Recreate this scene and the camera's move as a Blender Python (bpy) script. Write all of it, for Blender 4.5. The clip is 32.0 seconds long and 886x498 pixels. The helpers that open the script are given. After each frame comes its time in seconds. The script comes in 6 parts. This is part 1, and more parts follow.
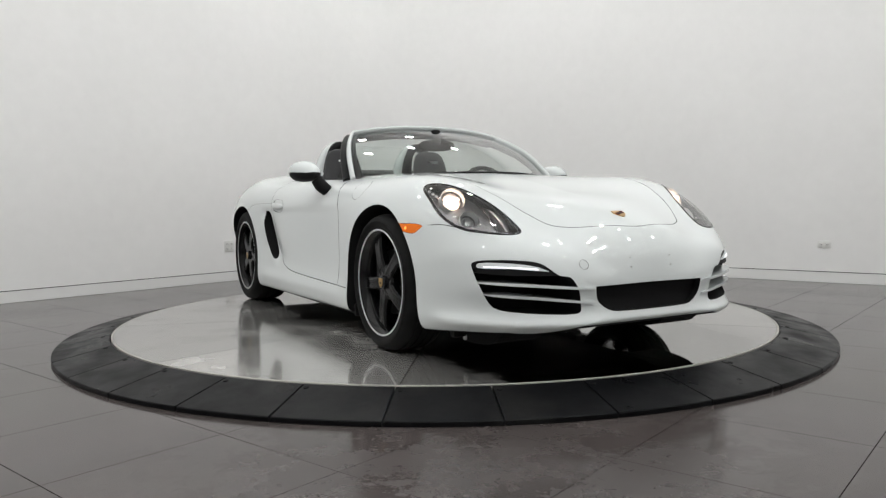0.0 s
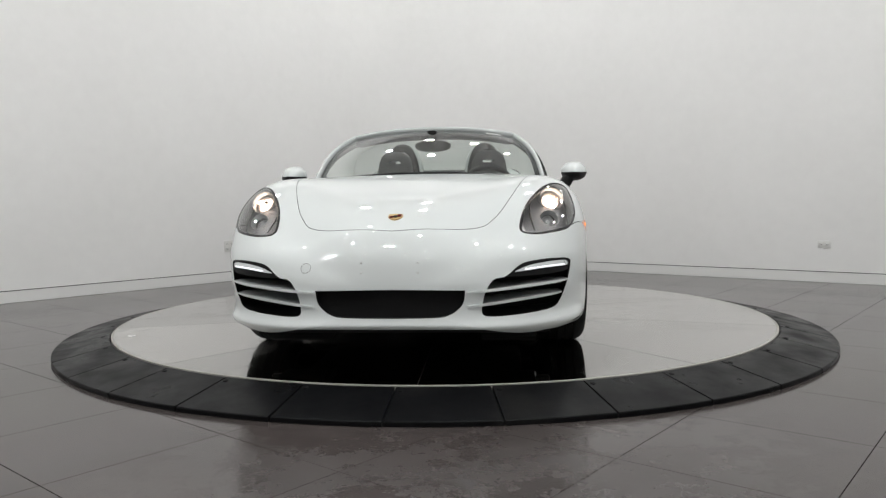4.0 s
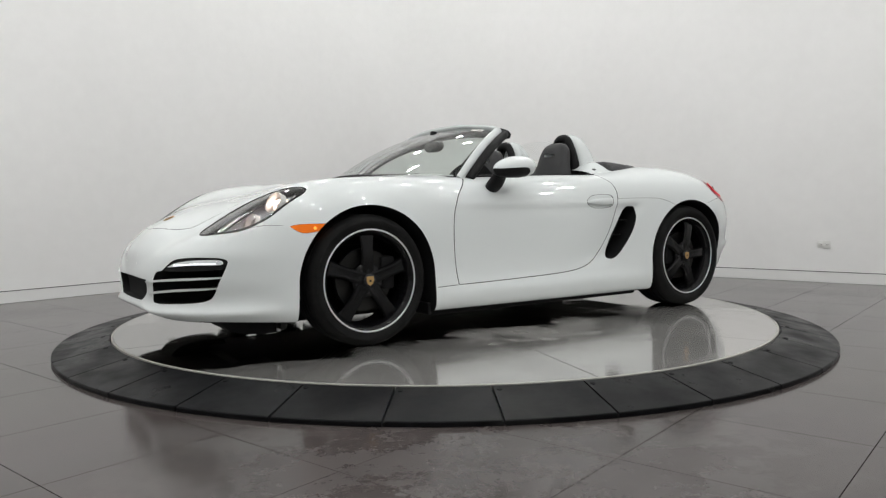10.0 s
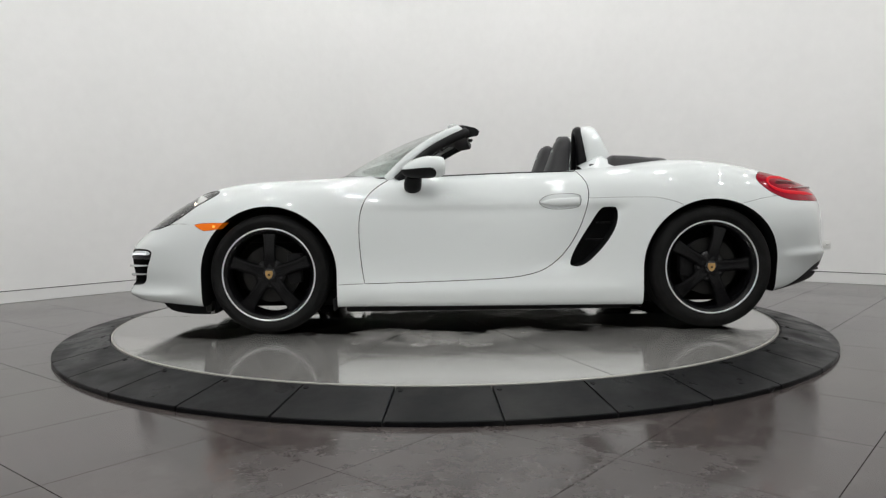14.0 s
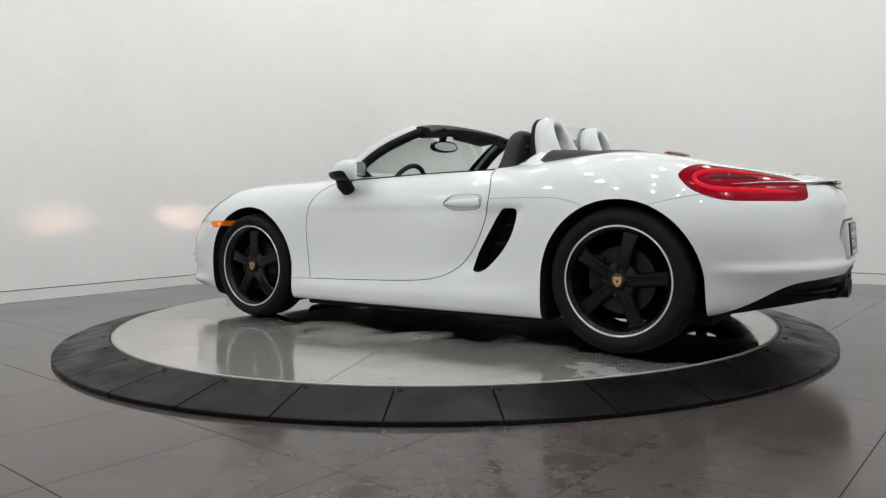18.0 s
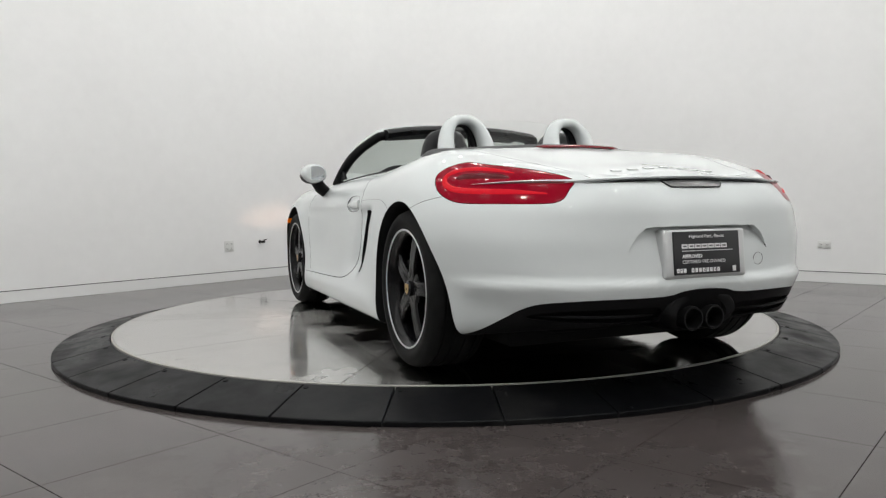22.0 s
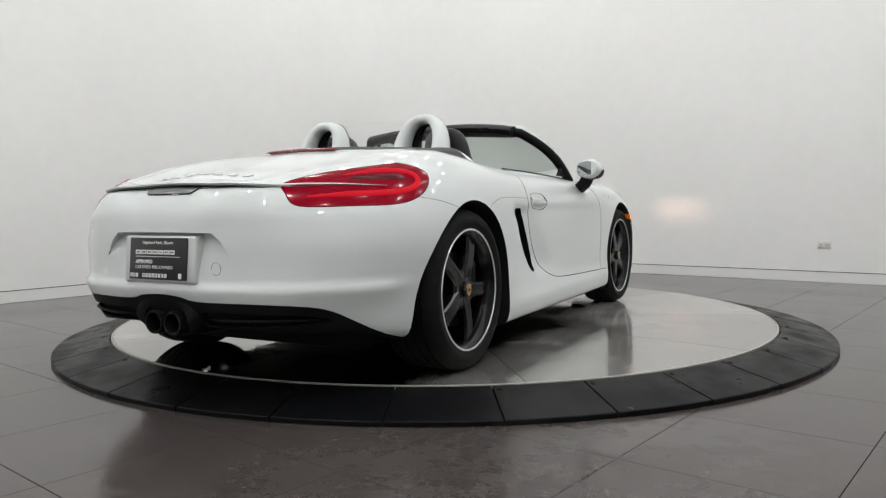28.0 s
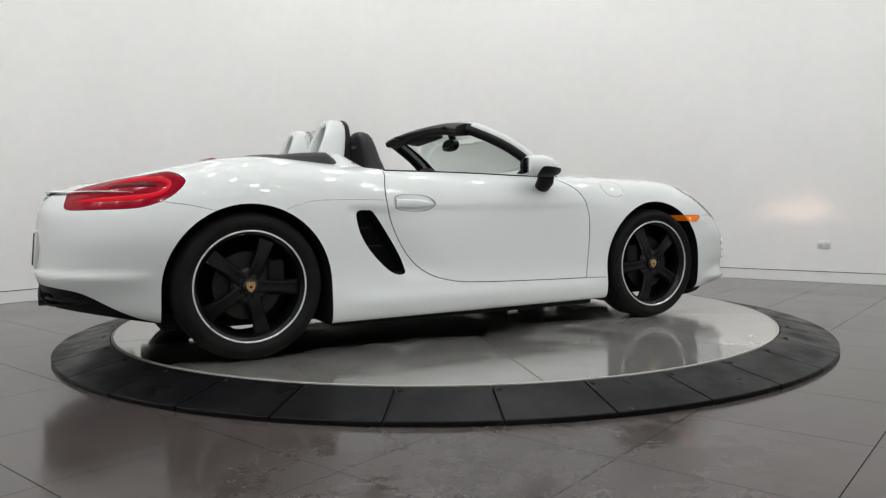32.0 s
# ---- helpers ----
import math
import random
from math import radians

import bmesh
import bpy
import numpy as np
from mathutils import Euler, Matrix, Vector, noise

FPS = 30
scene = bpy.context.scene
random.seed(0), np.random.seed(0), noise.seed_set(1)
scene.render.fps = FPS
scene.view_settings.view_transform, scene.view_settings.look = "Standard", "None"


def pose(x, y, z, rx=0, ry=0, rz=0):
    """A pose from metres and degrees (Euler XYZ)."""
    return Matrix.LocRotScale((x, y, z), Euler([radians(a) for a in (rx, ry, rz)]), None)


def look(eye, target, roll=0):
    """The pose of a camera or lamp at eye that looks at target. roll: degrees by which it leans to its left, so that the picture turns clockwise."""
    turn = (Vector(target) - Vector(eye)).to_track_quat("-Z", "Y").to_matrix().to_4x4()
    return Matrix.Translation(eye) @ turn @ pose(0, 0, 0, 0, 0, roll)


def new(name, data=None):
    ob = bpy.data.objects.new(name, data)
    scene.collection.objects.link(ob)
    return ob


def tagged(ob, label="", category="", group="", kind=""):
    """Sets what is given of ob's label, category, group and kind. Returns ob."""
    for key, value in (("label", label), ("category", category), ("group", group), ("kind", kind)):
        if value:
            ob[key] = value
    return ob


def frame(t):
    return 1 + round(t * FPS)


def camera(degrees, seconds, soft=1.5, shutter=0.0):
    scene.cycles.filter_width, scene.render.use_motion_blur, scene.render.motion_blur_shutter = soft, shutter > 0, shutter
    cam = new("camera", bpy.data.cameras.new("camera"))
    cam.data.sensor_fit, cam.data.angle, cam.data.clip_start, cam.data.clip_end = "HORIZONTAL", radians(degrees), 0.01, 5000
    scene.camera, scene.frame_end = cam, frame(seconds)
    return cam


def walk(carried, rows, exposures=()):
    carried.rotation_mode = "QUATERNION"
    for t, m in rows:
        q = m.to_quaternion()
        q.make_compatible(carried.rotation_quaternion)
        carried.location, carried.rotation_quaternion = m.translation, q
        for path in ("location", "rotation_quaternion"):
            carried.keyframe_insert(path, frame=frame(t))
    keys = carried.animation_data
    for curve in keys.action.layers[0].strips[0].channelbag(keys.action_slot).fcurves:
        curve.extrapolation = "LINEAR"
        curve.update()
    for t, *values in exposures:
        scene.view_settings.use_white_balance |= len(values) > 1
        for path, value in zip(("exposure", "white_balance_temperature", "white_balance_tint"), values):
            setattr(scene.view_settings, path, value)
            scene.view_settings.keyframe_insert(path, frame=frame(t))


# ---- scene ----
# ---- camera, standing still on a tripod before the turntable ----
cam = camera(62.15, 32.0, 1.3)
FWD = Vector((-0.00114, 0.99838, -0.05693))
EYE = Vector((0.0, -4.883, 0.777))
HOLD = look(EYE, EYE + FWD, -0.77)
walk(cam, [(0.0, HOLD), (32.0, HOLD)], [(0.0, -0.06), (3.0, -0.12), (6.0, -0.11), (9.0, -0.08), (13.0, -0.05), (18.0, -0.02), (20.0, 0.02), (24.0, -0.02), (32.0, -0.03)])

# ---- plan: floor at z = 0, turntable axis at the origin, room turned by 50.5 degrees ----
TURN = radians(50.5)
ALONG = Vector((math.cos(TURN), math.sin(TURN), 0))       # along the left-hand wall
ACROSS = Vector((-math.sin(TURN), math.cos(TURN), 0))     # towards that wall
WALL_A, WALL_B = 3.80, 4.04                               # distances of the two seen walls
BACK_A, BACK_B = -5.6, -6.2                               # the two walls behind the camera
CEIL = 4.4
DISK_R, RING_R, DISK_Z = 2.035, 2.328, 0.078
AXIS_X, AXIS_Y = 0.2522, 0.0645                           # turntable axis in the car's own space


def plan(a, b, z=0.0):
    """A point a metres along and b metres across the turned room."""
    return ALONG * a + ACROSS * b + Vector((0, 0, z))


# ---- light: recessed round ceiling lights over the turntable, in a closed white room ----
world = bpy.data.worlds.new("room_dark")
world.use_nodes = True
world.node_tree.nodes["Background"].inputs[0].default_value = (0.8, 0.85, 0.9, 1)
world.node_tree.nodes["Background"].inputs[1].default_value = 0.02
scene.world = world
LAMP_WATTS = 9.8
DIMMED, BOOSTED = 0.62, 1.30                              # over the turntable; in the half of the room behind the camera
LAMP_SPOTS = [(a, b) for a in (-4.9, -3.3, -1.7, -0.1, 1.5, 3.0) for b in (-4.4, -2.9, -1.4, 0.1, 1.5, 2.8) if (a, b) != (-0.1, 0.1)]
LAMP_RADIUS = 0.085


# ---- materials ----
def material(name, color, rough=0.5, metal=0.0, **more):
    m = bpy.data.materials.new(name)
    m.use_nodes = True
    s = m.node_tree.nodes["Principled BSDF"].inputs
    s["Base Color"].default_value = (*color, 1)
    s["Roughness"].default_value, s["Metallic"].default_value = rough, metal
    for k, v in more.items():
        s[k.replace("_", " ")].default_value = v
    return m


def nodes_of(m):
    return m.node_tree.nodes, m.node_tree.links, m.node_tree.nodes["Principled BSDF"]


def noise_node(m, scale, detail=4, rough=0.55, coords="Object", stretch=(1, 1, 1)):
    n, l, _ = nodes_of(m)
    tc, mp, tx = n.new("ShaderNodeTexCoord"), n.new("ShaderNodeMapping"), n.new("ShaderNodeTexNoise")
    mp.inputs["Scale"].default_value = stretch
    tx.inputs["Scale"].default_value, tx.inputs["Detail"].default_value, tx.inputs["Roughness"].default_value = scale, detail, rough
    l.new(n.new("ShaderNodeNewGeometry").outputs["Position"] if coords == "Place" else tc.outputs[coords], mp.inputs[0])
    l.new(mp.outputs[0], tx.inputs[0])
    return tx.outputs[0]


def ramp(m, value, stops):
    n, l, _ = nodes_of(m)
    r = n.new("ShaderNodeValToRGB")
    e = r.color_ramp.elements
    while len(e) < len(stops):
        e.new(0.5)
    for x, (p, c) in zip(e, stops):
        x.position, x.color = p, (*c, 1) if len(c) == 3 else c
    l.new(value, r.inputs[0])
    return r.outputs[0]


def mixed(m, a, b, how="MULTIPLY", fac=1.0):
    n, l, _ = nodes_of(m)
    x = n.new("ShaderNodeMix")
    x.data_type, x.blend_type = "RGBA", how
    x.inputs[0].default_value = fac
    l.new(a, x.inputs[6])
    l.new(b, x.inputs[7])
    return x.outputs[2]


def bumped(m, value, strength, distance):
    n, l, s = nodes_of(m)
    b = n.new("ShaderNodeBump")
    b.inputs["Strength"].default_value, b.inputs["Distance"].default_value = strength, distance
    l.new(value, b.inputs["Height"])
    l.new(b.outputs[0], s.inputs["Normal"])


def grey(v):
    return (v, v, v)


PAINT = material("white_paint", (0.672, 0.703, 0.702), 0.55, 0.0, Coat_Weight=0.95, Coat_Roughness=0.02, Coat_IOR=1.5, Specular_IOR_Level=0.03)
bumped(PAINT, noise_node(PAINT, 900, 1), 0.012, 0.001)
TRIM = material("black_trim", (0.007, 0.007, 0.0075), 0.5, Specular_IOR_Level=0.14)
n_, l_, s_ = nodes_of(TRIM)
bumped(TRIM, noise_node(TRIM, 700, 2), 0.15, 0.001)
GLOSS = material("gloss_black", (0.007, 0.007, 0.008), 0.16)
# near-black for dark parts, and for shade painted into gaps, cavities and the underside
SHADOW = material("shade_and_black_parts", (0.007, 0.007, 0.0075), 0.8, Specular_IOR_Level=0.2)
RUBBER = material("tyre_rubber", (0.008, 0.008, 0.0085), 0.7, Specular_IOR_Level=0.12)
n_, l_, s_ = nodes_of(RUBBER)
l_.new(ramp(RUBBER, noise_node(RUBBER, 14, 5), [(0.3, grey(0.006)), (0.7, grey(0.011))]), s_.inputs["Base Color"])
bumped(RUBBER, noise_node(RUBBER, 260, 3), 0.2, 0.002)
WHEEL = material("black_wheel_paint", (0.0035, 0.0035, 0.004), 0.20, 0.0, Specular_IOR_Level=0.20)
STRIPE = material("polished_rim_edge", (0.72, 0.73, 0.74), 0.28, 0.7)
STEEL = material("brake_steel", (0.022, 0.022, 0.021), 0.42, 0.9)
PIPE = material("dark_chrome_pipe", (0.03, 0.03, 0.031), 0.30, 0.8)
SILVER = material("silver_plastic", (0.60, 0.61, 0.61), 0.35, 0.35)
GOLD = material("gold_badge", (0.50, 0.32, 0.13), 0.30, 0.8)
CLOTH = material("black_fabric", (0.02, 0.02, 0.021), 0.9, Sheen_Weight=0.15)
bumped(CLOTH, noise_node(CLOTH, 500, 3), 0.4, 0.002)
LEATHER = material("black_leather", (0.022, 0.022, 0.024), 0.48, Specular_IOR_Level=0.3)
bumped(LEATHER, noise_node(LEATHER, 220, 4), 0.25, 0.002)
AMBER = material("amber_lens", (0.66, 0.135, 0.006), 0.15, 0.0, Coat_Weight=0.12, Specular_IOR_Level=0.2, Emission_Color=(1.0, 0.22, 0.008, 1), Emission_Strength=0.20)
RED = material("red_lens", (0.14, 0.001, 0.008), 0.15, 0.0, Emission_Color=(1.0, 0.008, 0.050, 1), Emission_Strength=0.10, Coat_Weight=0.14, Coat_Roughness=0.02, Specular_IOR_Level=0.06)
BRAKELENS = material("brake_light_lens", (0.17, 0.006, 0.012), 0.18, 0.0, Coat_Weight=0.4)
SMOKED = material("smoked_red_lens", (0.095, 0.003, 0.008), 0.25, 0.0, Coat_Weight=0.06, Specular_IOR_Level=0.12)
DARKLENS = material("dark_grey_lens", (0.16, 0.16, 0.16), 0.25, 0.0, Coat_Weight=0.5)
MIRROR = material("mirror_glass", (0.42, 0.44, 0.45), 0.02, 1.0)
PAPER = material("white_paper", (0.78, 0.78, 0.76), 0.6)
PLATE = material("black_plate", (0.012, 0.012, 0.014), 0.3)
INK = material("white_print", (0.75, 0.75, 0.75), 0.5)
PLASTIC = material("white_plastic", (0.74, 0.74, 0.72), 0.35)


def glow(name, color, strength):
    m = material(name, color, 0.4)
    s = m.node_tree.nodes["Principled BSDF"].inputs
    s["Emission Color"].default_value, s["Emission Strength"].default_value = (*color, 1), strength
    return m


LAMP_GLOW = glow("lamp_glow", (1.0, 0.98, 0.94), 20.0)
BEAM = glow("headlight_bulb", (1.0, 0.65, 0.48), 17000.0)
HALO = glow("headlight_halo", (1.0, 0.78, 0.62), 3.2)
LAMPCHROME = material("lamp_reflector_chrome", (0.78, 0.78, 0.79), 0.28, 1.0)
HOUSING = material("headlight_housing", (0.24, 0.235, 0.24), 0.36, 0.75)
DRL = glow("daytime_light", (0.62, 0.64, 0.65), 0.08)
DRLBAR = glow("daytime_light_bar", (0.95, 0.97, 1.0), 0.9)
REDGLOW = glow("tail_light_tube", (1.0, 0.010, 0.035), 0.32)
REDGLOW.node_tree.nodes["Principled BSDF"].inputs["Base Color"].default_value = (0.30, 0.002, 0.006, 1)
REDGLOW.node_tree.nodes["Principled BSDF"].inputs["Specular IOR Level"].default_value = 0.08
AMBERGLOW = glow("amber_bulb", (1.0, 0.33, 0.04), 1.2)


def clear(name, tint, ior=0.07, rough=0.01):
    """Thin clear pane: lets light through with a tint and mirrors by its gloss."""
    m = bpy.data.materials.new(name)
    m.use_nodes = True
    n, l = m.node_tree.nodes, m.node_tree.links
    n.remove(n["Principled BSDF"])
    t, g, f, x = n.new("ShaderNodeBsdfTransparent"), n.new("ShaderNodeBsdfGlossy"), n.new("ShaderNodeLayerWeight"), n.new("ShaderNodeMixShader")
    k, a = n.new("ShaderNodeMath"), n.new("ShaderNodeMath")
    k.operation, a.operation = "POWER", "MULTIPLY_ADD"
    k.inputs[1].default_value, a.inputs[1].default_value, a.inputs[2].default_value = 2.7, 0.9, ior
    t.inputs[0].default_value = (*tint, 1)
    g.inputs["Roughness"].default_value = rough
    f.inputs[0].default_value = 0.5
    l.new(f.outputs["Facing"], k.inputs[0])
    l.new(k.outputs[0], a.inputs[0])
    l.new(a.outputs[0], x.inputs[0])
    l.new(t.outputs[0], x.inputs[1])
    l.new(g.outputs[0], x.inputs[2])
    l.new(x.outputs[0], n["Material Output"].inputs[0])
    return m


GLASS = clear("windscreen_glass", (0.80, 0.87, 0.83))
LENS = clear("clear_lens", (0.95, 0.955, 0.955), 0.085)
ACRYLIC = clear("clear_acrylic", (0.985, 0.99, 0.988), 0.040, 0.03)

WALL = material("wall_paint", (0.83, 0.83, 0.82), 0.6)
n_, l_, s_ = nodes_of(WALL)
l_.new(mixed(WALL, ramp(WALL, noise_node(WALL, 0.7, 3, coords="Place"), [(0.3, (0.845, 0.842, 0.835)), (0.7, (0.875, 0.872, 0.866))]),
             ramp(WALL, noise_node(WALL, 9, 4, coords="Place"), [(0.3, grey(0.975)), (0.7, grey(1.0))])), s_.inputs["Base Color"])
bumped(WALL, noise_node(WALL, 160, 3, coords="Place"), 0.06, 0.002)
SKIRT = material("skirting_paint", (0.80, 0.80, 0.79), 0.4)

FLOOR = material("floor_tile", (0.12, 0.11, 0.105), 0.16, Specular_IOR_Level=0.42)
n_, l_, s_ = nodes_of(FLOOR)
info = n_.new("ShaderNodeObjectInfo")
base = ramp(FLOOR, noise_node(FLOOR, 2.2, 6, coords="Place"), [(0.30, (0.052, 0.0435, 0.0415)), (0.70, (0.071, 0.060, 0.058))])
tone = ramp(FLOOR, info.outputs["Random"], [(0.0, grey(0.93)), (1.0, grey(1.0))])
l_.new(mixed(FLOOR, base, tone), s_.inputs["Base Color"])
# smooth glaze all over; a dull, speckled trail of dried water on the tiles before the turntable
at_, off_, far_ = n_.new("ShaderNodeNewGeometry"), n_.new("ShaderNodeVectorMath"), n_.new("ShaderNodeVectorMath")
off_.operation, far_.operation = "SUBTRACT", "LENGTH"
off_.inputs[1].default_value = (0.15, -2.95, 0.0)
l_.new(at_.outputs["Position"], off_.inputs[0])
l_.new(off_.outputs[0], far_.inputs[0])
near_f_ = n_.new("ShaderNodeMath")
near_f_.operation = "MULTIPLY"
near_f_.inputs[1].default_value = 0.66
l_.new(far_.outputs["Value"], near_f_.inputs[0])
patch_ = ramp(FLOOR, near_f_.outputs[0], [(0.0, grey(1.0)), (0.45, grey(0.85)), (1.0, grey(0.0))])
marks_ = ramp(FLOOR, noise_node(FLOOR, 3.1, 12, 0.80, "Place"), [(0.47, grey(0.0)), (0.50, grey(0.8)), (0.70, grey(1.0))])
glaze_ = ramp(FLOOR, noise_node(FLOOR, 1.3, 4, 0.5, "Place"), [(0.35, grey(0.120)), (0.65, grey(0.155))])
wet = mixed(FLOOR, glaze_, ramp(FLOOR, mixed(FLOOR, patch_, marks_), [(0.0, grey(0.0)), (1.0, grey(0.22))]), "ADD")
l_.new(wet, s_.inputs["Roughness"])
bumped(FLOOR, noise_node(FLOOR, 30, 3, coords="Place"), 0.02, 0.002)
GROUT = material("tile_joint", (0.034, 0.031, 0.029), 0.9, Specular_IOR_Level=0.1)

DISK = material("turntable_coating", (0.58, 0.57, 0.55), 0.09, 1.0)
n_, l_, s_ = nodes_of(DISK)
# dried water marks: dull grey patches on the mirror-bright coating, mostly towards the middle
tc_, len_, near_ = n_.new("ShaderNodeTexCoord"), n_.new("ShaderNodeVectorMath"), n_.new("ShaderNodeMapRange")
len_.operation = "LENGTH"
l_.new(tc_.outputs["Object"], len_.inputs[0])
l_.new(len_.outputs["Value"], near_.inputs[0])
near_.inputs[1].default_value, near_.inputs[2].default_value, near_.inputs[3].default_value, near_.inputs[4].default_value = 1.15, 1.65, 0.0, -0.16
sum_ = n_.new("ShaderNodeMath")
sum_.operation = "ADD"
l_.new(noise_node(DISK, 1.5, 7, 0.60), sum_.inputs[0])
# marks thinned along the middle: the car's shade put into the coating's colour
shade_band_, sepy_, absy_, both_ = n_.new("ShaderNodeMapRange"), n_.new("ShaderNodeSeparateXYZ"), n_.new("ShaderNodeMath"), n_.new("ShaderNodeMath")
l_.new(tc_.outputs["Object"], sepy_.inputs[0])
absy_.operation, both_.operation = "ABSOLUTE", "ADD"
l_.new(sepy_.outputs["Y"], absy_.inputs[0])
l_.new(absy_.outputs[0], shade_band_.inputs[0])
shade_band_.inputs[1].default_value, shade_band_.inputs[2].default_value, shade_band_.inputs[3].default_value, shade_band_.inputs[4].default_value = 0.50, 0.80, -0.12, 0.02
l_.new(near_.outputs[0], both_.inputs[0])
l_.new(shade_band_.outputs[0], both_.inputs[1])
l_.new(both_.outputs[0], sum_.inputs[1])
dry = ramp(DISK, sum_.outputs[0], [(0.50, grey(0.0)), (0.52, grey(0.8)), (0.70, grey(1.0))])
# a dull film of dust on both flanks; the strip under and before the car stays bare and darker
sep_, abs_, film_ = n_.new("ShaderNodeSeparateXYZ"), n_.new("ShaderNodeMath"), n_.new("ShaderNodeMath")
l_.new(tc_.outputs["Object"], sep_.inputs[0])
abs_.operation, film_.operation = "ABSOLUTE", "MULTIPLY_ADD"
l_.new(sep_.outputs["Y"], abs_.inputs[0])
l_.new(noise_node(DISK, 2.2, 8, 0.65), film_.inputs[0])
film_.inputs[1].default_value = 0.9
l_.new(abs_.outputs[0], film_.inputs[2])
film = ramp(DISK, film_.outputs[0], [(0.0, grey(0.0)), (0.70, grey(0.0)), (0.725, grey(0.55)), (0.80, grey(0.75)), (1.0, grey(1.0))])
scale_ = n_.new("ShaderNodeMath")
scale_.operation = "MULTIPLY"
scale_.inputs[1].default_value = 0.56
l_.new(film_.outputs[0], scale_.inputs[0])
l_.new(scale_.outputs[0], film.node.inputs[0])
most_ = n_.new("ShaderNodeMath")
most_.operation = "MAXIMUM"
l_.new(dry, most_.inputs[0])
l_.new(film, most_.inputs[1])
inv_ = n_.new("ShaderNodeMath")
inv_.operation = "MULTIPLY_ADD"
inv_.inputs[1].default_value, inv_.inputs[2].default_value = -0.34, 1.0
l_.new(most_.outputs[0], inv_.inputs[0])
chalk_ = n_.new("ShaderNodeMath")
chalk_.operation = "MULTIPLY_ADD"
chalk_.inputs[1].default_value = -0.32
l_.new(dry, chalk_.inputs[0])
l_.new(inv_.outputs[0], chalk_.inputs[2])
l_.new(chalk_.outputs[0], s_.inputs["Metallic"])
s_.inputs["Specular IOR Level"].default_value = 0.75
cl_ = mixed(DISK, ramp(DISK, most_.outputs[0], [(0.0, (0.50, 0.492, 0.474)), (1.0, (0.58, 0.566, 0.545))]),
            ramp(DISK, noise_node(DISK, 26, 6, 0.6), [(0.3, grey(0.93)), (0.7, grey(1.0))]))
info_ = n_.new("ShaderNodeObjectInfo")
l_.new(mixed(DISK, cl_, ramp(DISK, info_.outputs["Random"], [(0.0, grey(0.72)), (1.0, grey(1.0))])), s_.inputs["Base Color"])
rgh_ = n_.new("ShaderNodeMath")
rgh_.operation = "MULTIPLY_ADD"
rgh_.inputs[1].default_value = 0.07
l_.new(most_.outputs[0], rgh_.inputs[0])
l_.new(ramp(DISK, noise_node(DISK, 2.4, 8, 0.68), [(0.40, grey(0.03)), (0.52, grey(0.05)), (0.56, grey(0.10)), (0.70, grey(0.14))]), rgh_.inputs[2])
l_.new(rgh_.outputs[0], s_.inputs["Roughness"])
RIMEDGE = material("turntable_edge_band", (0.36, 0.345, 0.32), 0.4, 0.3)

MAT = material("ring_rubber", (0.03, 0.03, 0.031), 0.5, Specular_IOR_Level=0.08)
n_, l_, s_ = nodes_of(MAT)
l_.new(mixed(MAT, ramp(MAT, noise_node(MAT, 1.7, 6, 0.65, coords="Place"), [(0.35, (0.0042, 0.0044, 0.0052)), (0.55, (0.006, 0.0062, 0.007)), (0.72, (0.016, 0.0158, 0.0156))]),
             ramp(MAT, noise_node(MAT, 22, 5, stretch=(1, 3, 1), coords="Place"), [(0.35, grey(0.8)), (0.65, grey(1.0))])), s_.inputs["Base Color"])
l_.new(ramp(MAT, noise_node(MAT, 5, 6, coords="Place"), [(0.35, grey(0.27)), (0.65, grey(0.48))]), s_.inputs["Roughness"])
bumped(MAT, noise_node(MAT, 180, 3, coords="Place"), 0.12, 0.002)


# ---- mesh helpers ----
def mesh_of(name, verts, faces, mats, smooth=True):
    me = bpy.data.meshes.new(name)
    me.from_pydata([tuple(v) for v in verts], [], [tuple(f) for f in faces])
    for m in (mats if isinstance(mats, (list, tuple)) else [mats]):
        me.materials.append(m)
    me.polygons.foreach_set("use_smooth", [smooth] * len(me.polygons))
    me.update()
    return me


def part(name, data, mat=None, parent=None, label="", at=None, sharp=None):
    """Link a bmesh or mesh as one object under its thing or part."""
    if isinstance(data, bmesh.types.BMesh):
        me = bpy.data.meshes.new(name)
        data.to_mesh(me)
        data.free()
        me.polygons.foreach_set("use_smooth", [sharp is not None] * len(me.polygons))
    else:
        me = data
    if mat and not me.materials:
        me.materials.append(mat)
    if sharp is not None:
        me.set_sharp_from_angle(angle=radians(sharp))
    ob = new(name, me)
    if at is not None:
        ob.matrix_basis = at
    if parent:
        ob.parent = parent
    if label:
        tagged(ob, label)
    return ob


def empty(name):
    ob = new(name)
    ob.empty_display_size = 0.2
    return ob


def box(lo, hi, bevel=0.0, seg=2, m=None):
    bm = bmesh.new()
    bmesh.ops.create_cube(bm, size=1, matrix=Matrix.Translation([(a + b) / 2 for a, b in zip(lo, hi)]) @ Matrix.Diagonal([abs(b - a) for a, b in zip(lo, hi)] + [1]))
    if bevel:
        bmesh.ops.bevel(bm, geom=bm.edges[:], offset=bevel, segments=seg, affect="EDGES", profile=0.5)
    if m is not None:
        bmesh.ops.transform(bm, matrix=m, verts=bm.verts)
    return bm


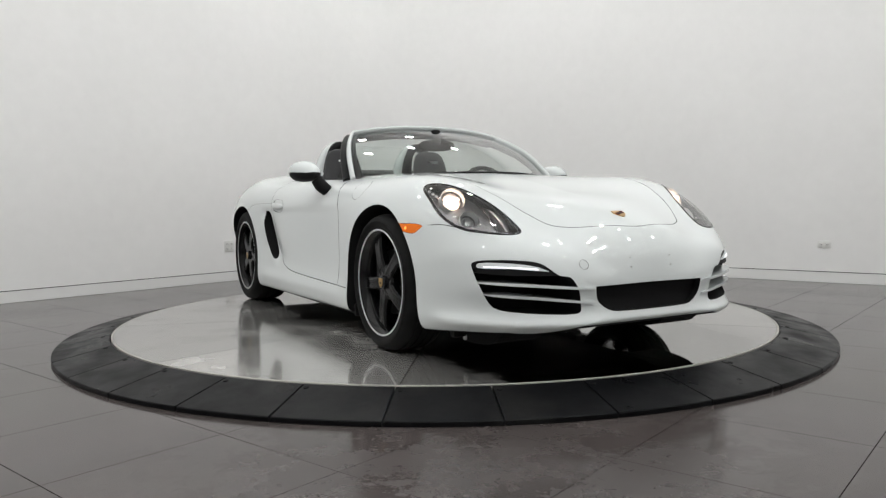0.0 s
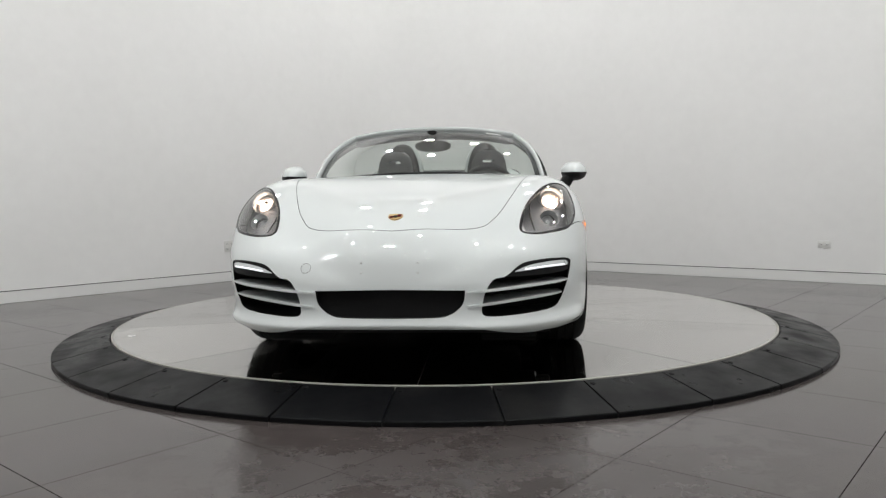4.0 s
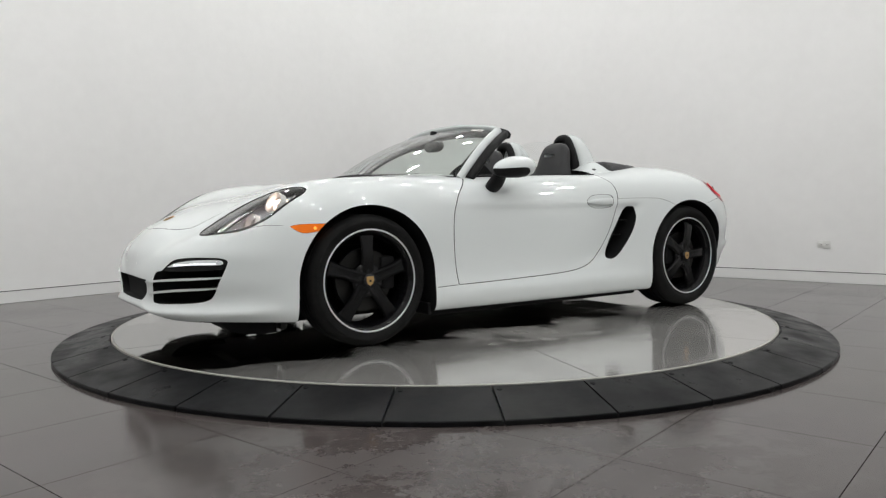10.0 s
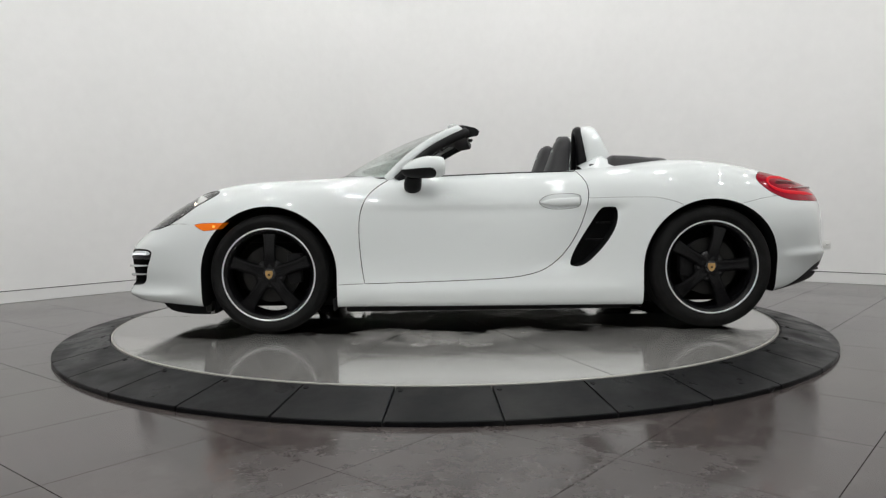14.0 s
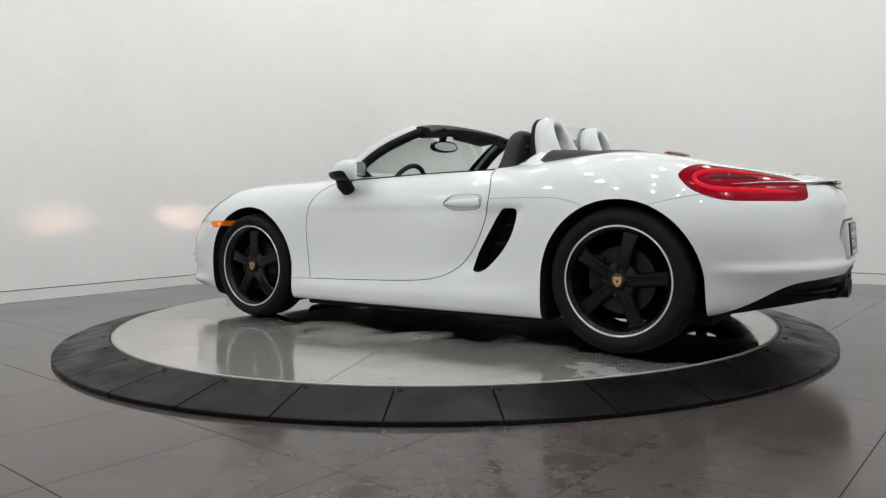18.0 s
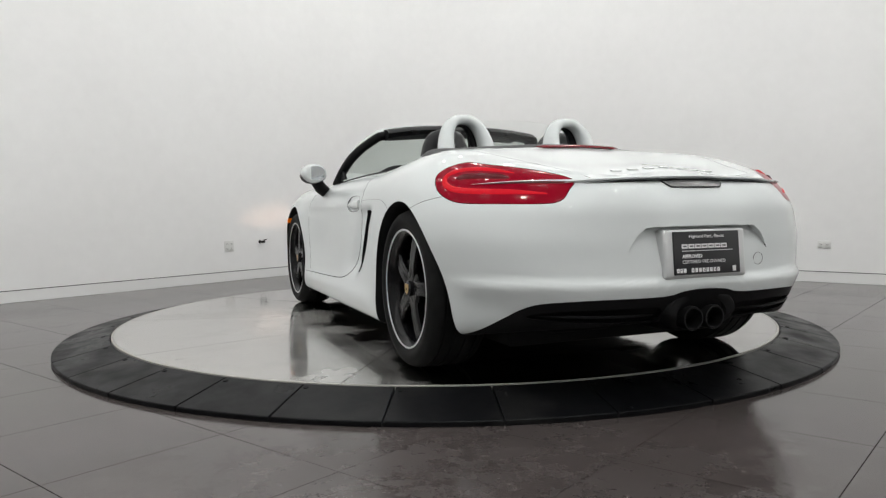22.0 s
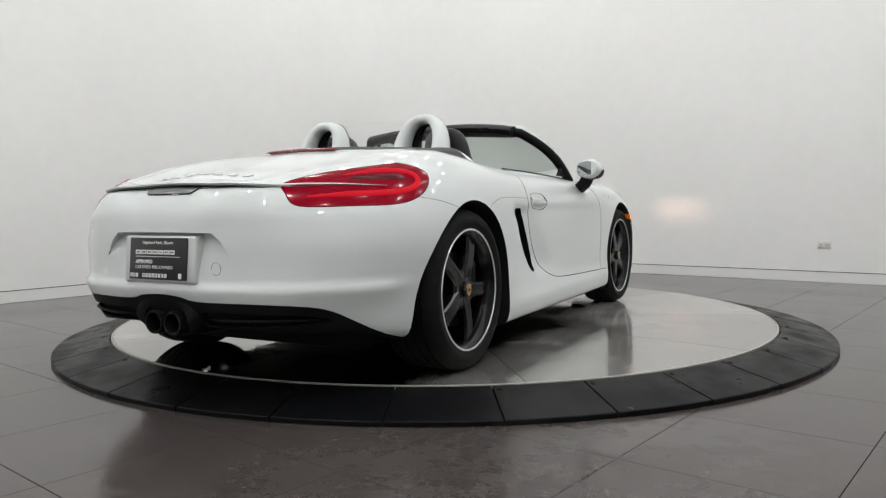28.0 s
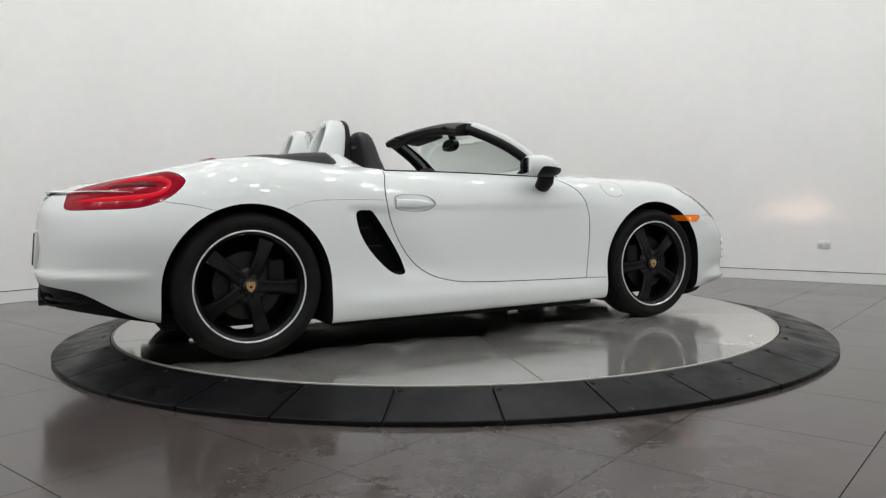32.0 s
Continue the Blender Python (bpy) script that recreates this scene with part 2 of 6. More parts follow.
def lathe(profile, n=48, axis="y", closed=True):
    """Turn (radius, height) pairs about an axis: verts and faces."""
    v, f, k = [], [], len(profile)
    for i in range(n):
        a = 2 * math.pi * i / n
        for r, h in profile:
            p = (r * math.cos(a), h, r * math.sin(a)) if axis == "y" else (r * math.cos(a), r * math.sin(a), h) if axis == "z" else (h, r * math.cos(a), r * math.sin(a))
            v.append(p)
    for i in range(n):
        for j in range(k if closed else k - 1):
            a, b, c, d = i * k + j, i * k + (j + 1) % k, ((i + 1) % n) * k + (j + 1) % k, ((i + 1) % n) * k + j
            f.append((a, b, c, d))
    return v, f


def disc(r, h0, h1, n=32, axis="y", bevel=0.0):
    b = bevel
    return lathe([(0.0005, h0), (r - b, h0), (r, h0 + (b if h1 > h0 else -b)), (r, h1 - (b if h1 > h0 else -b)), (r - b, h1), (0.0005, h1)], n, axis)


def smooth_loop(points, n=6, closed=True):
    """Catmull-Rom through points of any dimension; a point given twice stays a corner."""
    p = [np.array(q, float) for q in points]
    out, m = [], len(p)
    for i in range(m if closed else m - 1):
        a, b, c, d = (p[(i + k) % m] if closed else p[min(max(i + k, 0), m - 1)] for k in (-1, 0, 1, 2))
        if np.allclose(b, c):
            continue
        if np.allclose(a, b):
            a = b - (c - b) * .5
        if np.allclose(c, d):
            d = c + (c - b) * .5
        for k in range(n):
            t = k / n
            out.append(0.5 * (2 * b + (c - a) * t + (2 * a - 5 * b + 4 * c - d) * t * t + (3 * b - a - 3 * c + d) * t ** 3))
    if not closed:
        out.append(p[-1])
    return out


def offset_loop(points, d):
    """A closed 2D loop moved outwards by d."""
    p = [np.array(q) for q in points]
    area = sum(a[0] * b[1] - b[0] * a[1] for a, b in zip(p, p[1:] + p[:1]))
    s = 1 if area > 0 else -1
    out = []
    for a, b, c in zip(p[-1:] + p[:-1], p, p[1:] + p[:1]):
        t = (b - a) / (np.linalg.norm(b - a) + 1e-9) + (c - b) / (np.linalg.norm(c - b) + 1e-9)
        t /= np.linalg.norm(t) + 1e-9
        out.append(b + s * d * np.array([t[1], -t[0]]))
    return out


def prism(loop, frame3, lo, hi, slot=1):
    """A closed prism over a 2D loop; frame3 gives the 3D axes of the loop's u and v and of the depth."""
    u, v, w = (np.array(a, float) for a in frame3)
    n = len(loop)
    verts = [u * p[0] + v * p[1] + w * d for d in (lo, hi) for p in loop]
    faces = [tuple(range(n)), tuple(range(2 * n - 1, n - 1, -1))] + [(i, n + i, n + (i + 1) % n, (i + 1) % n) for i in range(n)]
    me = mesh_of("cutter", verts, faces, [PAINT, SHADOW], False)
    bm = bmesh.new()
    bm.from_mesh(me)
    bmesh.ops.recalc_face_normals(bm, faces=bm.faces)
    if bm.calc_volume(signed=True) < 0:
        bmesh.ops.reverse_faces(bm, faces=bm.faces)
    for f in bm.faces:
        f.material_index = slot
    bm.to_mesh(me)
    bm.free()
    return me


def carve(a, b, how):
    """Boolean of two closed meshes; gives a new mesh."""
    oa, ob = new("a", a), new("b", b)
    mod = oa.modifiers.new("cut", "BOOLEAN")
    mod.operation, mod.object, mod.solver = how, ob, "MANIFOLD"
    dg = bpy.context.evaluated_depsgraph_get()
    me = bpy.data.meshes.new_from_object(oa.evaluated_get(dg))
    bpy.data.objects.remove(oa)
    bpy.data.objects.remove(ob)
    return me


def mirrored(me):
    out = me.copy()
    out.transform(Matrix.Diagonal((1, -1, 1, 1)))
    out.flip_normals()
    return out


def tube(path, rx, ry=None, n=10, up=(0, 0, 1), caps=True, scale=None):
    """Sweep an ellipse along a path: verts and faces. scale: a factor for each point of the path."""
    ry = ry or rx
    p = [Vector(q) for q in path]
    v, f = [], []
    for i, q in enumerate(p):
        t = (p[min(i + 1, len(p) - 1)] - p[max(i - 1, 0)]).normalized()
        side = t.cross(Vector(up)).normalized()
        top = side.cross(t).normalized()
        k = scale[i] if scale else 1.0
        for j in range(n):
            a = 2 * math.pi * j / n
            v.append(q + side * rx * k * math.cos(a) + top * ry * k * math.sin(a))
    for i in range(len(p) - 1):
        for j in range(n):
            f.append((i * n + j, i * n + (j + 1) % n, (i + 1) * n + (j + 1) % n, (i + 1) * n + j))
    if caps:
        f += [tuple(range(n - 1, -1, -1)), tuple(range((len(p) - 1) * n, len(p) * n))]
    return v, f


# ---- the room ----
def slab(name, corners, z0, z1, mat, label):
    """A wall or slab: a prism over four plan points."""
    n = len(corners)
    v = [(*c.xy, z) for z in (z0, z1) for c in corners]
    f = [tuple(range(n - 1, -1, -1)), tuple(range(n, 2 * n))] + [(i, (i + 1) % n, n + (i + 1) % n, n + i) for i in range(n)]
    return tagged(part(name, mesh_of(name, v, f, mat, False)), label, name.split("_")[0], kind="structure")


def rect(a0, a1, b0, b1):
    return [plan(a0, b0), plan(a1, b0), plan(a1, b1), plan(a0, b1)]


T = 0.2
slab("wall_north", rect(BACK_B - T, WALL_B + T, WALL_A, WALL_A + T), 0, CEIL, WALL, "plain white painted studio wall with a recessed skirting line")
slab("wall_east", rect(WALL_B, WALL_B + T, BACK_A, WALL_A), 0, CEIL, WALL, "plain white painted studio wall meeting the other in a corner")
slab("wall_south", rect(BACK_B - T, WALL_B + T, BACK_A - T, BACK_A), 0, CEIL, WALL, "plain white wall closing the studio")
slab("wall_west", rect(BACK_B - T, BACK_B, BACK_A, WALL_A), 0, CEIL, WALL, "plain white wall closing the studio at the back")
slab("ceiling", rect(BACK_B - T, WALL_B + T, BACK_A - T, WALL_A + T), CEIL, CEIL + T, WALL, "plain white ceiling with recessed round lights")
# the two seen walls run into each other in a wide hollow curve
COVE = 1.0
cove = [plan(WALL_B - COVE + COVE * math.sin(a), WALL_A - COVE + COVE * math.cos(a)) for a in np.linspace(0, math.pi / 2, 41)]
cv = [(*c.xy, z) for z in (0, CEIL) for c in cove + [plan(WALL_B, WALL_A)]]
cn = len(cove) + 1
wall_corner = part("wall_corner", mesh_of("wall_corner", cv, [tuple(range(cn)), tuple(range(2 * cn - 1, cn - 1, -1))] + [(i, cn + i, cn + (i + 1) % cn, (i + 1) % cn) for i in range(cn)], WALL), sharp=40)
tagged(wall_corner, "white wall corner rounded in a wide hollow curve", "wall", kind="structure")
# curved skirting, and the near-black strip that paints the gap's shade above it
for nm, z0, z1, thick, mat in (("curved_skirting", .002, .100, .010, SKIRT), ("shadow_gap", .101, .107, .004, SHADOW)):
    inner = [plan(WALL_B - COVE + (COVE - thick) * math.sin(a), WALL_A - COVE + (COVE - thick) * math.cos(a)) for a in np.linspace(0, math.pi / 2, 41)]
    loop_ = inner + cove[::-1]
    cv = [(*c.xy, z) for z in (z0, z1) for c in loop_]
    cn = len(loop_)
    part(nm, mesh_of(nm, cv, [tuple(range(cn)), tuple(range(2 * cn - 1, cn - 1, -1))] + [(i, cn + i, cn + (i + 1) % cn, (i + 1) % cn) for i in range(cn)], mat, False), parent=wall_corner)
# skirting boards, with a near-black strip above them for the shade of the gap
for nm, r, gap in (("baseboard_north", rect(BACK_B, WALL_B - 1.0, WALL_A - 0.010, WALL_A), rect(BACK_B, WALL_B - 1.0, WALL_A - 0.004, WALL_A)),
                   ("baseboard_east", rect(WALL_B - 0.010, WALL_B, BACK_A, WALL_A - 1.0), rect(WALL_B - 0.004, WALL_B, BACK_A, WALL_A - 1.0))):
    b = slab(nm, r, 0.002, 0.100, SKIRT, "white flat skirting board under a dark strip drawn for the shadow gap")
    n4 = [(*c.xy, z) for z in (0.101, 0.107) for c in gap]
    part("shadow_gap", mesh_of("shadow_gap", n4, [(3, 2, 1, 0), (4, 5, 6, 7)] + [(i, (i + 1) % 4, 4 + (i + 1) % 4, 4 + i) for i in range(4)], SHADOW, False), parent=b)

# floor: screed below, tiles with open joints on it
ground = slab("floor", rect(BACK_B, WALL_B, BACK_A, WALL_A), -0.1, -0.0035, GROUT, "large square grey-brown polished porcelain floor tiles with dark joints")
STEP = 0.597
A_LINES = [-0.535 - STEP * k for k in range(-9, 12)]
B_LINES = [-0.309 - STEP * k for k in range(-8, 11)]


def clipped(lo, hi, a, b):
    return max(lo, a), min(hi, b)


TILE_MESH = {}
for ia in A_LINES:
    for ib in B_LINES:
        a0, a1 = clipped(BACK_B, WALL_B, ia, ia + STEP)
        b0, b1 = clipped(BACK_A, WALL_A, ib, ib + STEP)
        if a1 - a0 < 0.02 or b1 - b0 < 0.02:
            continue
        key = (round(a1 - a0, 3), round(b1 - b0, 3))
        if key not in TILE_MESH:
            TILE_MESH[key] = None
            bm = box((-key[0] / 2 + .0016, -key[1] / 2 + .0016, -0.003), (key[0] / 2 - .0016, key[1] / 2 - .0016, 0.0))
            me = bpy.data.meshes.new("floor_tile")
            bm.to_mesh(me)
            bm.free()
            me.materials.append(FLOOR)
            TILE_MESH[key] = me
        part("floor_tile", TILE_MESH[key], parent=ground, at=Matrix.Translation(plan((a0 + a1) / 2, (b0 + b1) / 2)) @ Matrix.Rotation(TURN, 4, "Z"))


# ---- sockets and a hose stub on the walls ----
def wall_frame(across, along, z, north=True):
    """Pose of a wall fitting: its local y points into the room, x along the wall."""
    if north:
        return Matrix.Translation(plan(along, WALL_A, z)) @ Matrix.Rotation(TURN + math.pi, 4, "Z")
    return Matrix.Translation(plan(WALL_B, across, z)) @ Matrix.Rotation(TURN + math.pi / 2, 4, "Z")


def wall_socket(m, w, h, grid, label):
    ob = empty("wall_socket")
    ob.matrix_basis = m
    tagged(ob, label, "wall socket")
    part("cover_plate", box((-w / 2, 0, -h / 2), (w / 2, 0.007, h / 2), 0.003), PLASTIC, ob, sharp=40)
    for x, z in grid:
        part("insert", box((x - .016, 0.006, z - .019), (x + .016, 0.0095, z + .019), 0.004), PLASTIC, ob, sharp=40)
        for dx in (-.006, .006):
            part("slot", box((x + dx - .0013, 0.0090, z - .006), (x + dx + .0013, 0.0101, z + .007)), SHADOW, ob)
    return ob


wall_socket(wall_frame(0, 0.922, 0.379), 0.115, 0.120, [(-.027, .026), (.027, .026), (-.027, -.026), (.027, -.026)], "white double-gang wall socket plate low on the wall")
wall_socket(wall_frame(-1.43, 0, 0.367, False), 0.115, 0.070, [(-.027, 0), (.027, 0)], "small white horizontal wall socket low on the wall")
stub = empty("hose_tap")
stub.matrix_basis = wall_frame(0, 1.332, 0.413)
tagged(stub, "small dark brass hose tap sticking out of the wall", "tap")
v, f = lathe([(0.0005, 0), (.020, 0), (.020, .004), (.011, .006), (.011, .055), (.0005, .055)], 20, "y")
part("pipe", mesh_of("pipe", v, f, STEEL), parent=stub, sharp=40)
part("valve_body", box((-.014, .045, -.014), (.014, .085, .014), .005), STEEL, stub, sharp=40)
v, f = tube([(0, .066, .012), (-.008, .07, .022), (-.034, .085, .026)], .006)
part("lever", mesh_of("lever", v, f, GLOSS), parent=stub, sharp=40)

# ---- ceiling lights ----
def lamp_of(share):
    d = bpy.data.lights.new("ceiling_lamp", "AREA")
    d.shape, d.size, d.energy, d.color = "DISK", LAMP_RADIUS * 2, LAMP_WATTS * share, (0.988, 0.998, 0.988)
    d.spread = radians(175)
    return d


lamp_plain, lamp_dim, lamp_strong = lamp_of(1.0), lamp_of(DIMMED), lamp_of(BOOSTED)
v, f = lathe([(LAMP_RADIUS + .002, 0.0), (LAMP_RADIUS + .03, 0.0), (LAMP_RADIUS + .028, -.008), (LAMP_RADIUS + .004, -.012)], 32, "z")
TRIM_RING = mesh_of("trim_ring", v, f, PLASTIC)
v, f = disc(LAMP_RADIUS, -.002, -.006, 32, "z")
DIFFUSER = mesh_of("diffuser", v, f, LAMP_GLOW)
for a, b in LAMP_SPOTS:
    fixture = empty("ceiling_light")
    fixture.matrix_basis = Matrix.Translation(plan(a, b, CEIL))
    tagged(fixture, "round white recessed ceiling downlight, lit", "ceiling light", "ceiling lights")
    part("trim_ring", TRIM_RING, parent=fixture)
    part("diffuser", DIFFUSER, parent=fixture)
    lamp = new("lamp", lamp_dim if math.hypot(a, b) < 2.4 else lamp_strong if a + b < -1.5 else lamp_plain)
    lamp.parent = fixture
    lamp.matrix_basis = pose(0, 0, -0.016)

# ---- the turntable: ring of rubber ramps on the floor, turning disk inside ----
SEGMENTS = 34
ring = tagged(empty("turntable_ring"), "black rubber ramp ring of thirty-four plates round the turntable", "turntable ring")
v, f = lathe([(DISK_R + .004, .0), (RING_R - .01, .0), (RING_R - .012, .012), (DISK_R + .004, DISK_Z - .022)], 180, "z")
part("base_ring", mesh_of("base_ring", v, f, SHADOW, False), parent=ring)
half = math.pi / SEGMENTS
n = 5
sec = [(DISK_R + .006, DISK_Z - .022), (DISK_R + .006, DISK_Z - .006), (DISK_R + .012, DISK_Z - .002), (RING_R - .012, .0235), (RING_R - .003, .0215), (RING_R, .018), (RING_R, .001), (RING_R - .02, .001)]
v, f = [], []
for i in range(n + 1):
    a = (-half + .0019) + (2 * half - .0038) * i / n
    v += [(r * math.cos(a), r * math.sin(a), z) for r, z in sec]
k = len(sec)
for i in range(n):
    f += [(i * k + j, (i + 1) * k + j, (i + 1) * k + (j + 1) % k, i * k + (j + 1) % k) for j in range(k)]
f += [tuple(range(k)), tuple(range((n + 1) * k - 1, n * k - 1, -1))]
PLATE_MESH = mesh_of("rubber_plate", v, f, MAT, False)
v, f = disc(.011, 0, .004, 12, "z", .001)
SCREW = mesh_of("screw", v, f, SHADOW, False)
slope = math.atan2(DISK_Z - .022, RING_R - DISK_R)
for i in range(SEGMENTS):
    a = radians(-84.95) + 2 * math.pi * (i + .5) / SEGMENTS
    pl = part("rubber_plate", PLATE_MESH, parent=ring, at=Matrix.Rotation(a, 4, "Z"))
    part("screw", SCREW, parent=pl, at=Matrix.Rotation(-half + .012, 4, "Z") @ Matrix.Translation((DISK_R + .045, 0, DISK_Z - .0095)) @ Matrix.Rotation(slope, 4, "Y"))

disk = tagged(empty("turntable"), "round turning platform of ten polished grey panels with water marks", "turntable")
v, f = lathe([(0.0005, .012), (DISK_R - .018, .012), (DISK_R - .018, DISK_Z - .0065), (0.0005, DISK_Z - .0065)], 144, "z")
part("deck", mesh_of("deck", v, f, GROUT, False), parent=disk)
v, f = lathe([(DISK_R - .011, .02), (DISK_R, .02), (DISK_R, DISK_Z - .001), (DISK_R - .002, DISK_Z + .0005), (DISK_R - .011, DISK_Z + .0005)], 180, "z")
part("edge_band", mesh_of("edge_band", v, f, RIMEDGE, False), parent=disk, label="thin pale metal band round the turntable's edge")
n, v, f = 18, [], []
r0, r1 = 0.115, DISK_R - .0125
gap = .0022
for zz in (DISK_Z - .006, DISK_Z):
    for rr in (r0, r1):
        arc = [gap / rr + (radians(36) - 2 * gap / rr) * i / n for i in range(n + 1)]
        v += [(rr * math.cos(a), rr * math.sin(a), zz) for a in (arc if rr == r1 else arc[::-1])]
m = 2 * n + 2
f = [tuple(range(m - 1, -1, -1)), tuple(range(m, 2 * m))] + [(i, (i + 1) % m, m + (i + 1) % m, m + i) for i in range(m)]
for i in range(10):
    turn = Matrix.Rotation(radians(1.5 + 36 * i), 4, "Z")
    part("panel", mesh_of("panel", [turn @ Vector(q) for q in v], f, DISK, False), parent=disk)
v, f = disc(.11, DISK_Z - .006, DISK_Z + .001, 40, "z", .001)
part("hub_plate", mesh_of("hub_plate", v, f, DISK, False), parent=disk)


# ---- the car's outer skin: cross-sections lofted along x (x forward, y to the left, z up from the ground) ----
NOSE, TAIL = 2.20, -2.12
SKIN_X = (-2.12, -1.95, -1.70, -1.24, -0.75, -0.20, 0.40, 0.85, 1.24, 1.60, 1.85, 2.05, 2.20)
SKIN = dict(
    zc=(.768, .829, .870, .975, .976, .951, .932, .901, .845, .771, .713, .632, .560),
    yb=(.620, .620, .661, .700, .717, .738, .718, .681, .687, .683, .635, .549, .524),
    zb=(.743, .800, .860, .937, .901, .874, .863, .864, .854, .803, .679, .557, .487),
    yu=(.80, .80, .83, .85, .835, .820, .815, .815, .82, .822, .805, .765, .74),
    zu=(.661, .721, .781, .830, .823, .802, .797, .799, .778, .724, .639, .532, .454),
    ym=(.90, .90, .905, .905, .872, .858, .852, .865, .880, .872, .87, .87, .87),
    zm=(.520, .550, .580, .620, .650, .650, .650, .650, .620, .570, .490, .430, .400),
    yl=(.870, .858, .858, .900, .875, .864, .855, .865, .882, .875, .87, .87, .87),
    zl=(.340, .350, .360, .370, .340, .320, .320, .340, .370, .370, .340, .320, .320),
    ye=(.76, .79, .815, .870, .865, .862, .860, .860, .860, .850, .83, .82, .80),
    ze=(.288, .266, .224, .166, .155, .157, .160, .163, .165, .170, .185, .195, .205),
)


def spline(xs, ys):
    """Natural cubic spline through a few knots; gives a function of an array."""
    xs, ys = np.array(xs, float), np.array(ys, float)
    n, h = len(xs), np.diff(xs)
    A, r = np.eye(n), np.zeros(n)
    for i in range(1, n - 1):
        A[i, i - 1:i + 2] = h[i - 1], 2 * (h[i - 1] + h[i]), h[i]
        r[i] = 6 * ((ys[i + 1] - ys[i]) / h[i] - (ys[i] - ys[i - 1]) / h[i - 1])
    m = np.linalg.solve(A, r)

    def f(x):
        x = np.asarray(x, float)
        i = np.clip(np.searchsorted(xs, x) - 1, 0, n - 2)
        a, b, d = xs[i + 1] - x, x - xs[i], h[i]
        return (m[i] * a ** 3 + m[i + 1] * b ** 3) / (6 * d) + (ys[i] / d - m[i] * d / 6) * a + (ys[i + 1] / d - m[i + 1] * d / 6) * b
    return f


CURVE = {k: spline(SKIN_X, v) for k, v in SKIN.items()}


def blend_end(x):
    """How far the section is drawn in at x: in width, and in height, with the height it closes to."""
    wide, high, mid = 1.0, 1.0, 0.4
    if x > 1.0:
        wide = (1 - min(1, (x - 1.0) / (NOSE - 1.0)) ** 3.4) ** (1 / 3.4)
        if x > 2.07:
            high = (1 - min(1, (x - 2.07) / (NOSE - 2.07)) ** 2.2) ** (1 / 2.2)
        mid = 0.36
    if x < -1.25:
        wide = (1 - min(1, (x + 1.25) / (TAIL + 1.25)) ** 2.6) ** (1 / 2.6)
        if x < -2.03:
            high = (1 - min(1, (x + 2.03) / (TAIL + 2.03)) ** 2.2) ** (1 / 2.2)
        mid = 0.50
    return wide, high, mid


def rise(a, b, x):
    """Smooth step from a to b."""
    t = np.clip((x - a) / (b - a), 0, 1)
    return t * t * (3 - 2 * t)


def side_relief(x, z):
    """Creases of the flanks: the shoulder line over the door, the scoop before the side intake, the flare of the sill."""
    long = rise(.95, .45, x) * rise(-.62, -.30, x)
    line = .715
    ridge = .009 * long * np.where(z > line, np.exp(-((z - line) / .085) ** 2), np.exp(-((z - line) / .022) ** 2))
    edge = -.425 - .28 * np.clip((z - .36) / .33, -.3, 1.1)
    d = x - edge
    scoop = -.026 * np.where(d > 0, np.exp(-(d / .17) ** 2), np.exp(-(d / .045) ** 2)) * rise(.31, .40, z) * rise(.72, .66, z)
    sill = .010 * rise(.95, .6, x) * rise(-.9, -.6, x) * np.exp(-((z - .235) / .045) ** 2)
    lip = .006 * rise(1.6, 1.8, x) * np.exp(-((z - .225) / .03) ** 2)
    return ridge + scoop + sill + lip


def section(x, n=84):
    """Half a cross-section at x, from the middle of the top round to the middle of the bottom: arrays of y and z."""
    v = {k: float(f(x)) for k, f in CURVE.items()}
    wide, high, mid = blend_end(x)
    ys = np.array([-v["yb"] * .55, 0, v["yb"] * .55, v["yb"], v["yu"], v["ym"], v["yl"], v["ye"], v["ye"] - .035])
    zs = np.array([0, 0, 0, v["zb"], v["zu"], v["zm"], v["zl"], v["ze"], v["ze"] - .02])
    zs[1] = v["zc"]
    zs[0] = zs[2] = v["zc"] + (v["zb"] - v["zc"]) * (.30 + .45 * float(rise(-1.15, -1.65, x)))
    ts = np.concatenate([[0], np.cumsum(np.hypot(np.diff(ys), np.diff(zs)) ** .6)])
    fy, fz = spline(ts, ys), spline(ts, zs)
    t = np.linspace(ts[1], ts[-1], n)
    y, z = fy(t), fz(t)
    y[0] = 0
    y, z = np.append(y, [y[-1] * .6, 0]), np.append(z, [z[-1], z[-1]])
    y = y + side_relief(x, z)
    low = high ** .4 if x > 0 else high
    return y * wide, mid + np.where(z > mid, (z - mid) * high, (z - mid) * low)


def stations():
    front = NOSE - (NOSE - 1.9) * np.linspace(0, 1, 34) ** 2.2
    back = TAIL + (-1.9 - TAIL) * np.linspace(0, 1, 30) ** 2.2
    return np.concatenate([back, np.linspace(-1.9, 1.9, 128)[1:-1], front[::-1]])


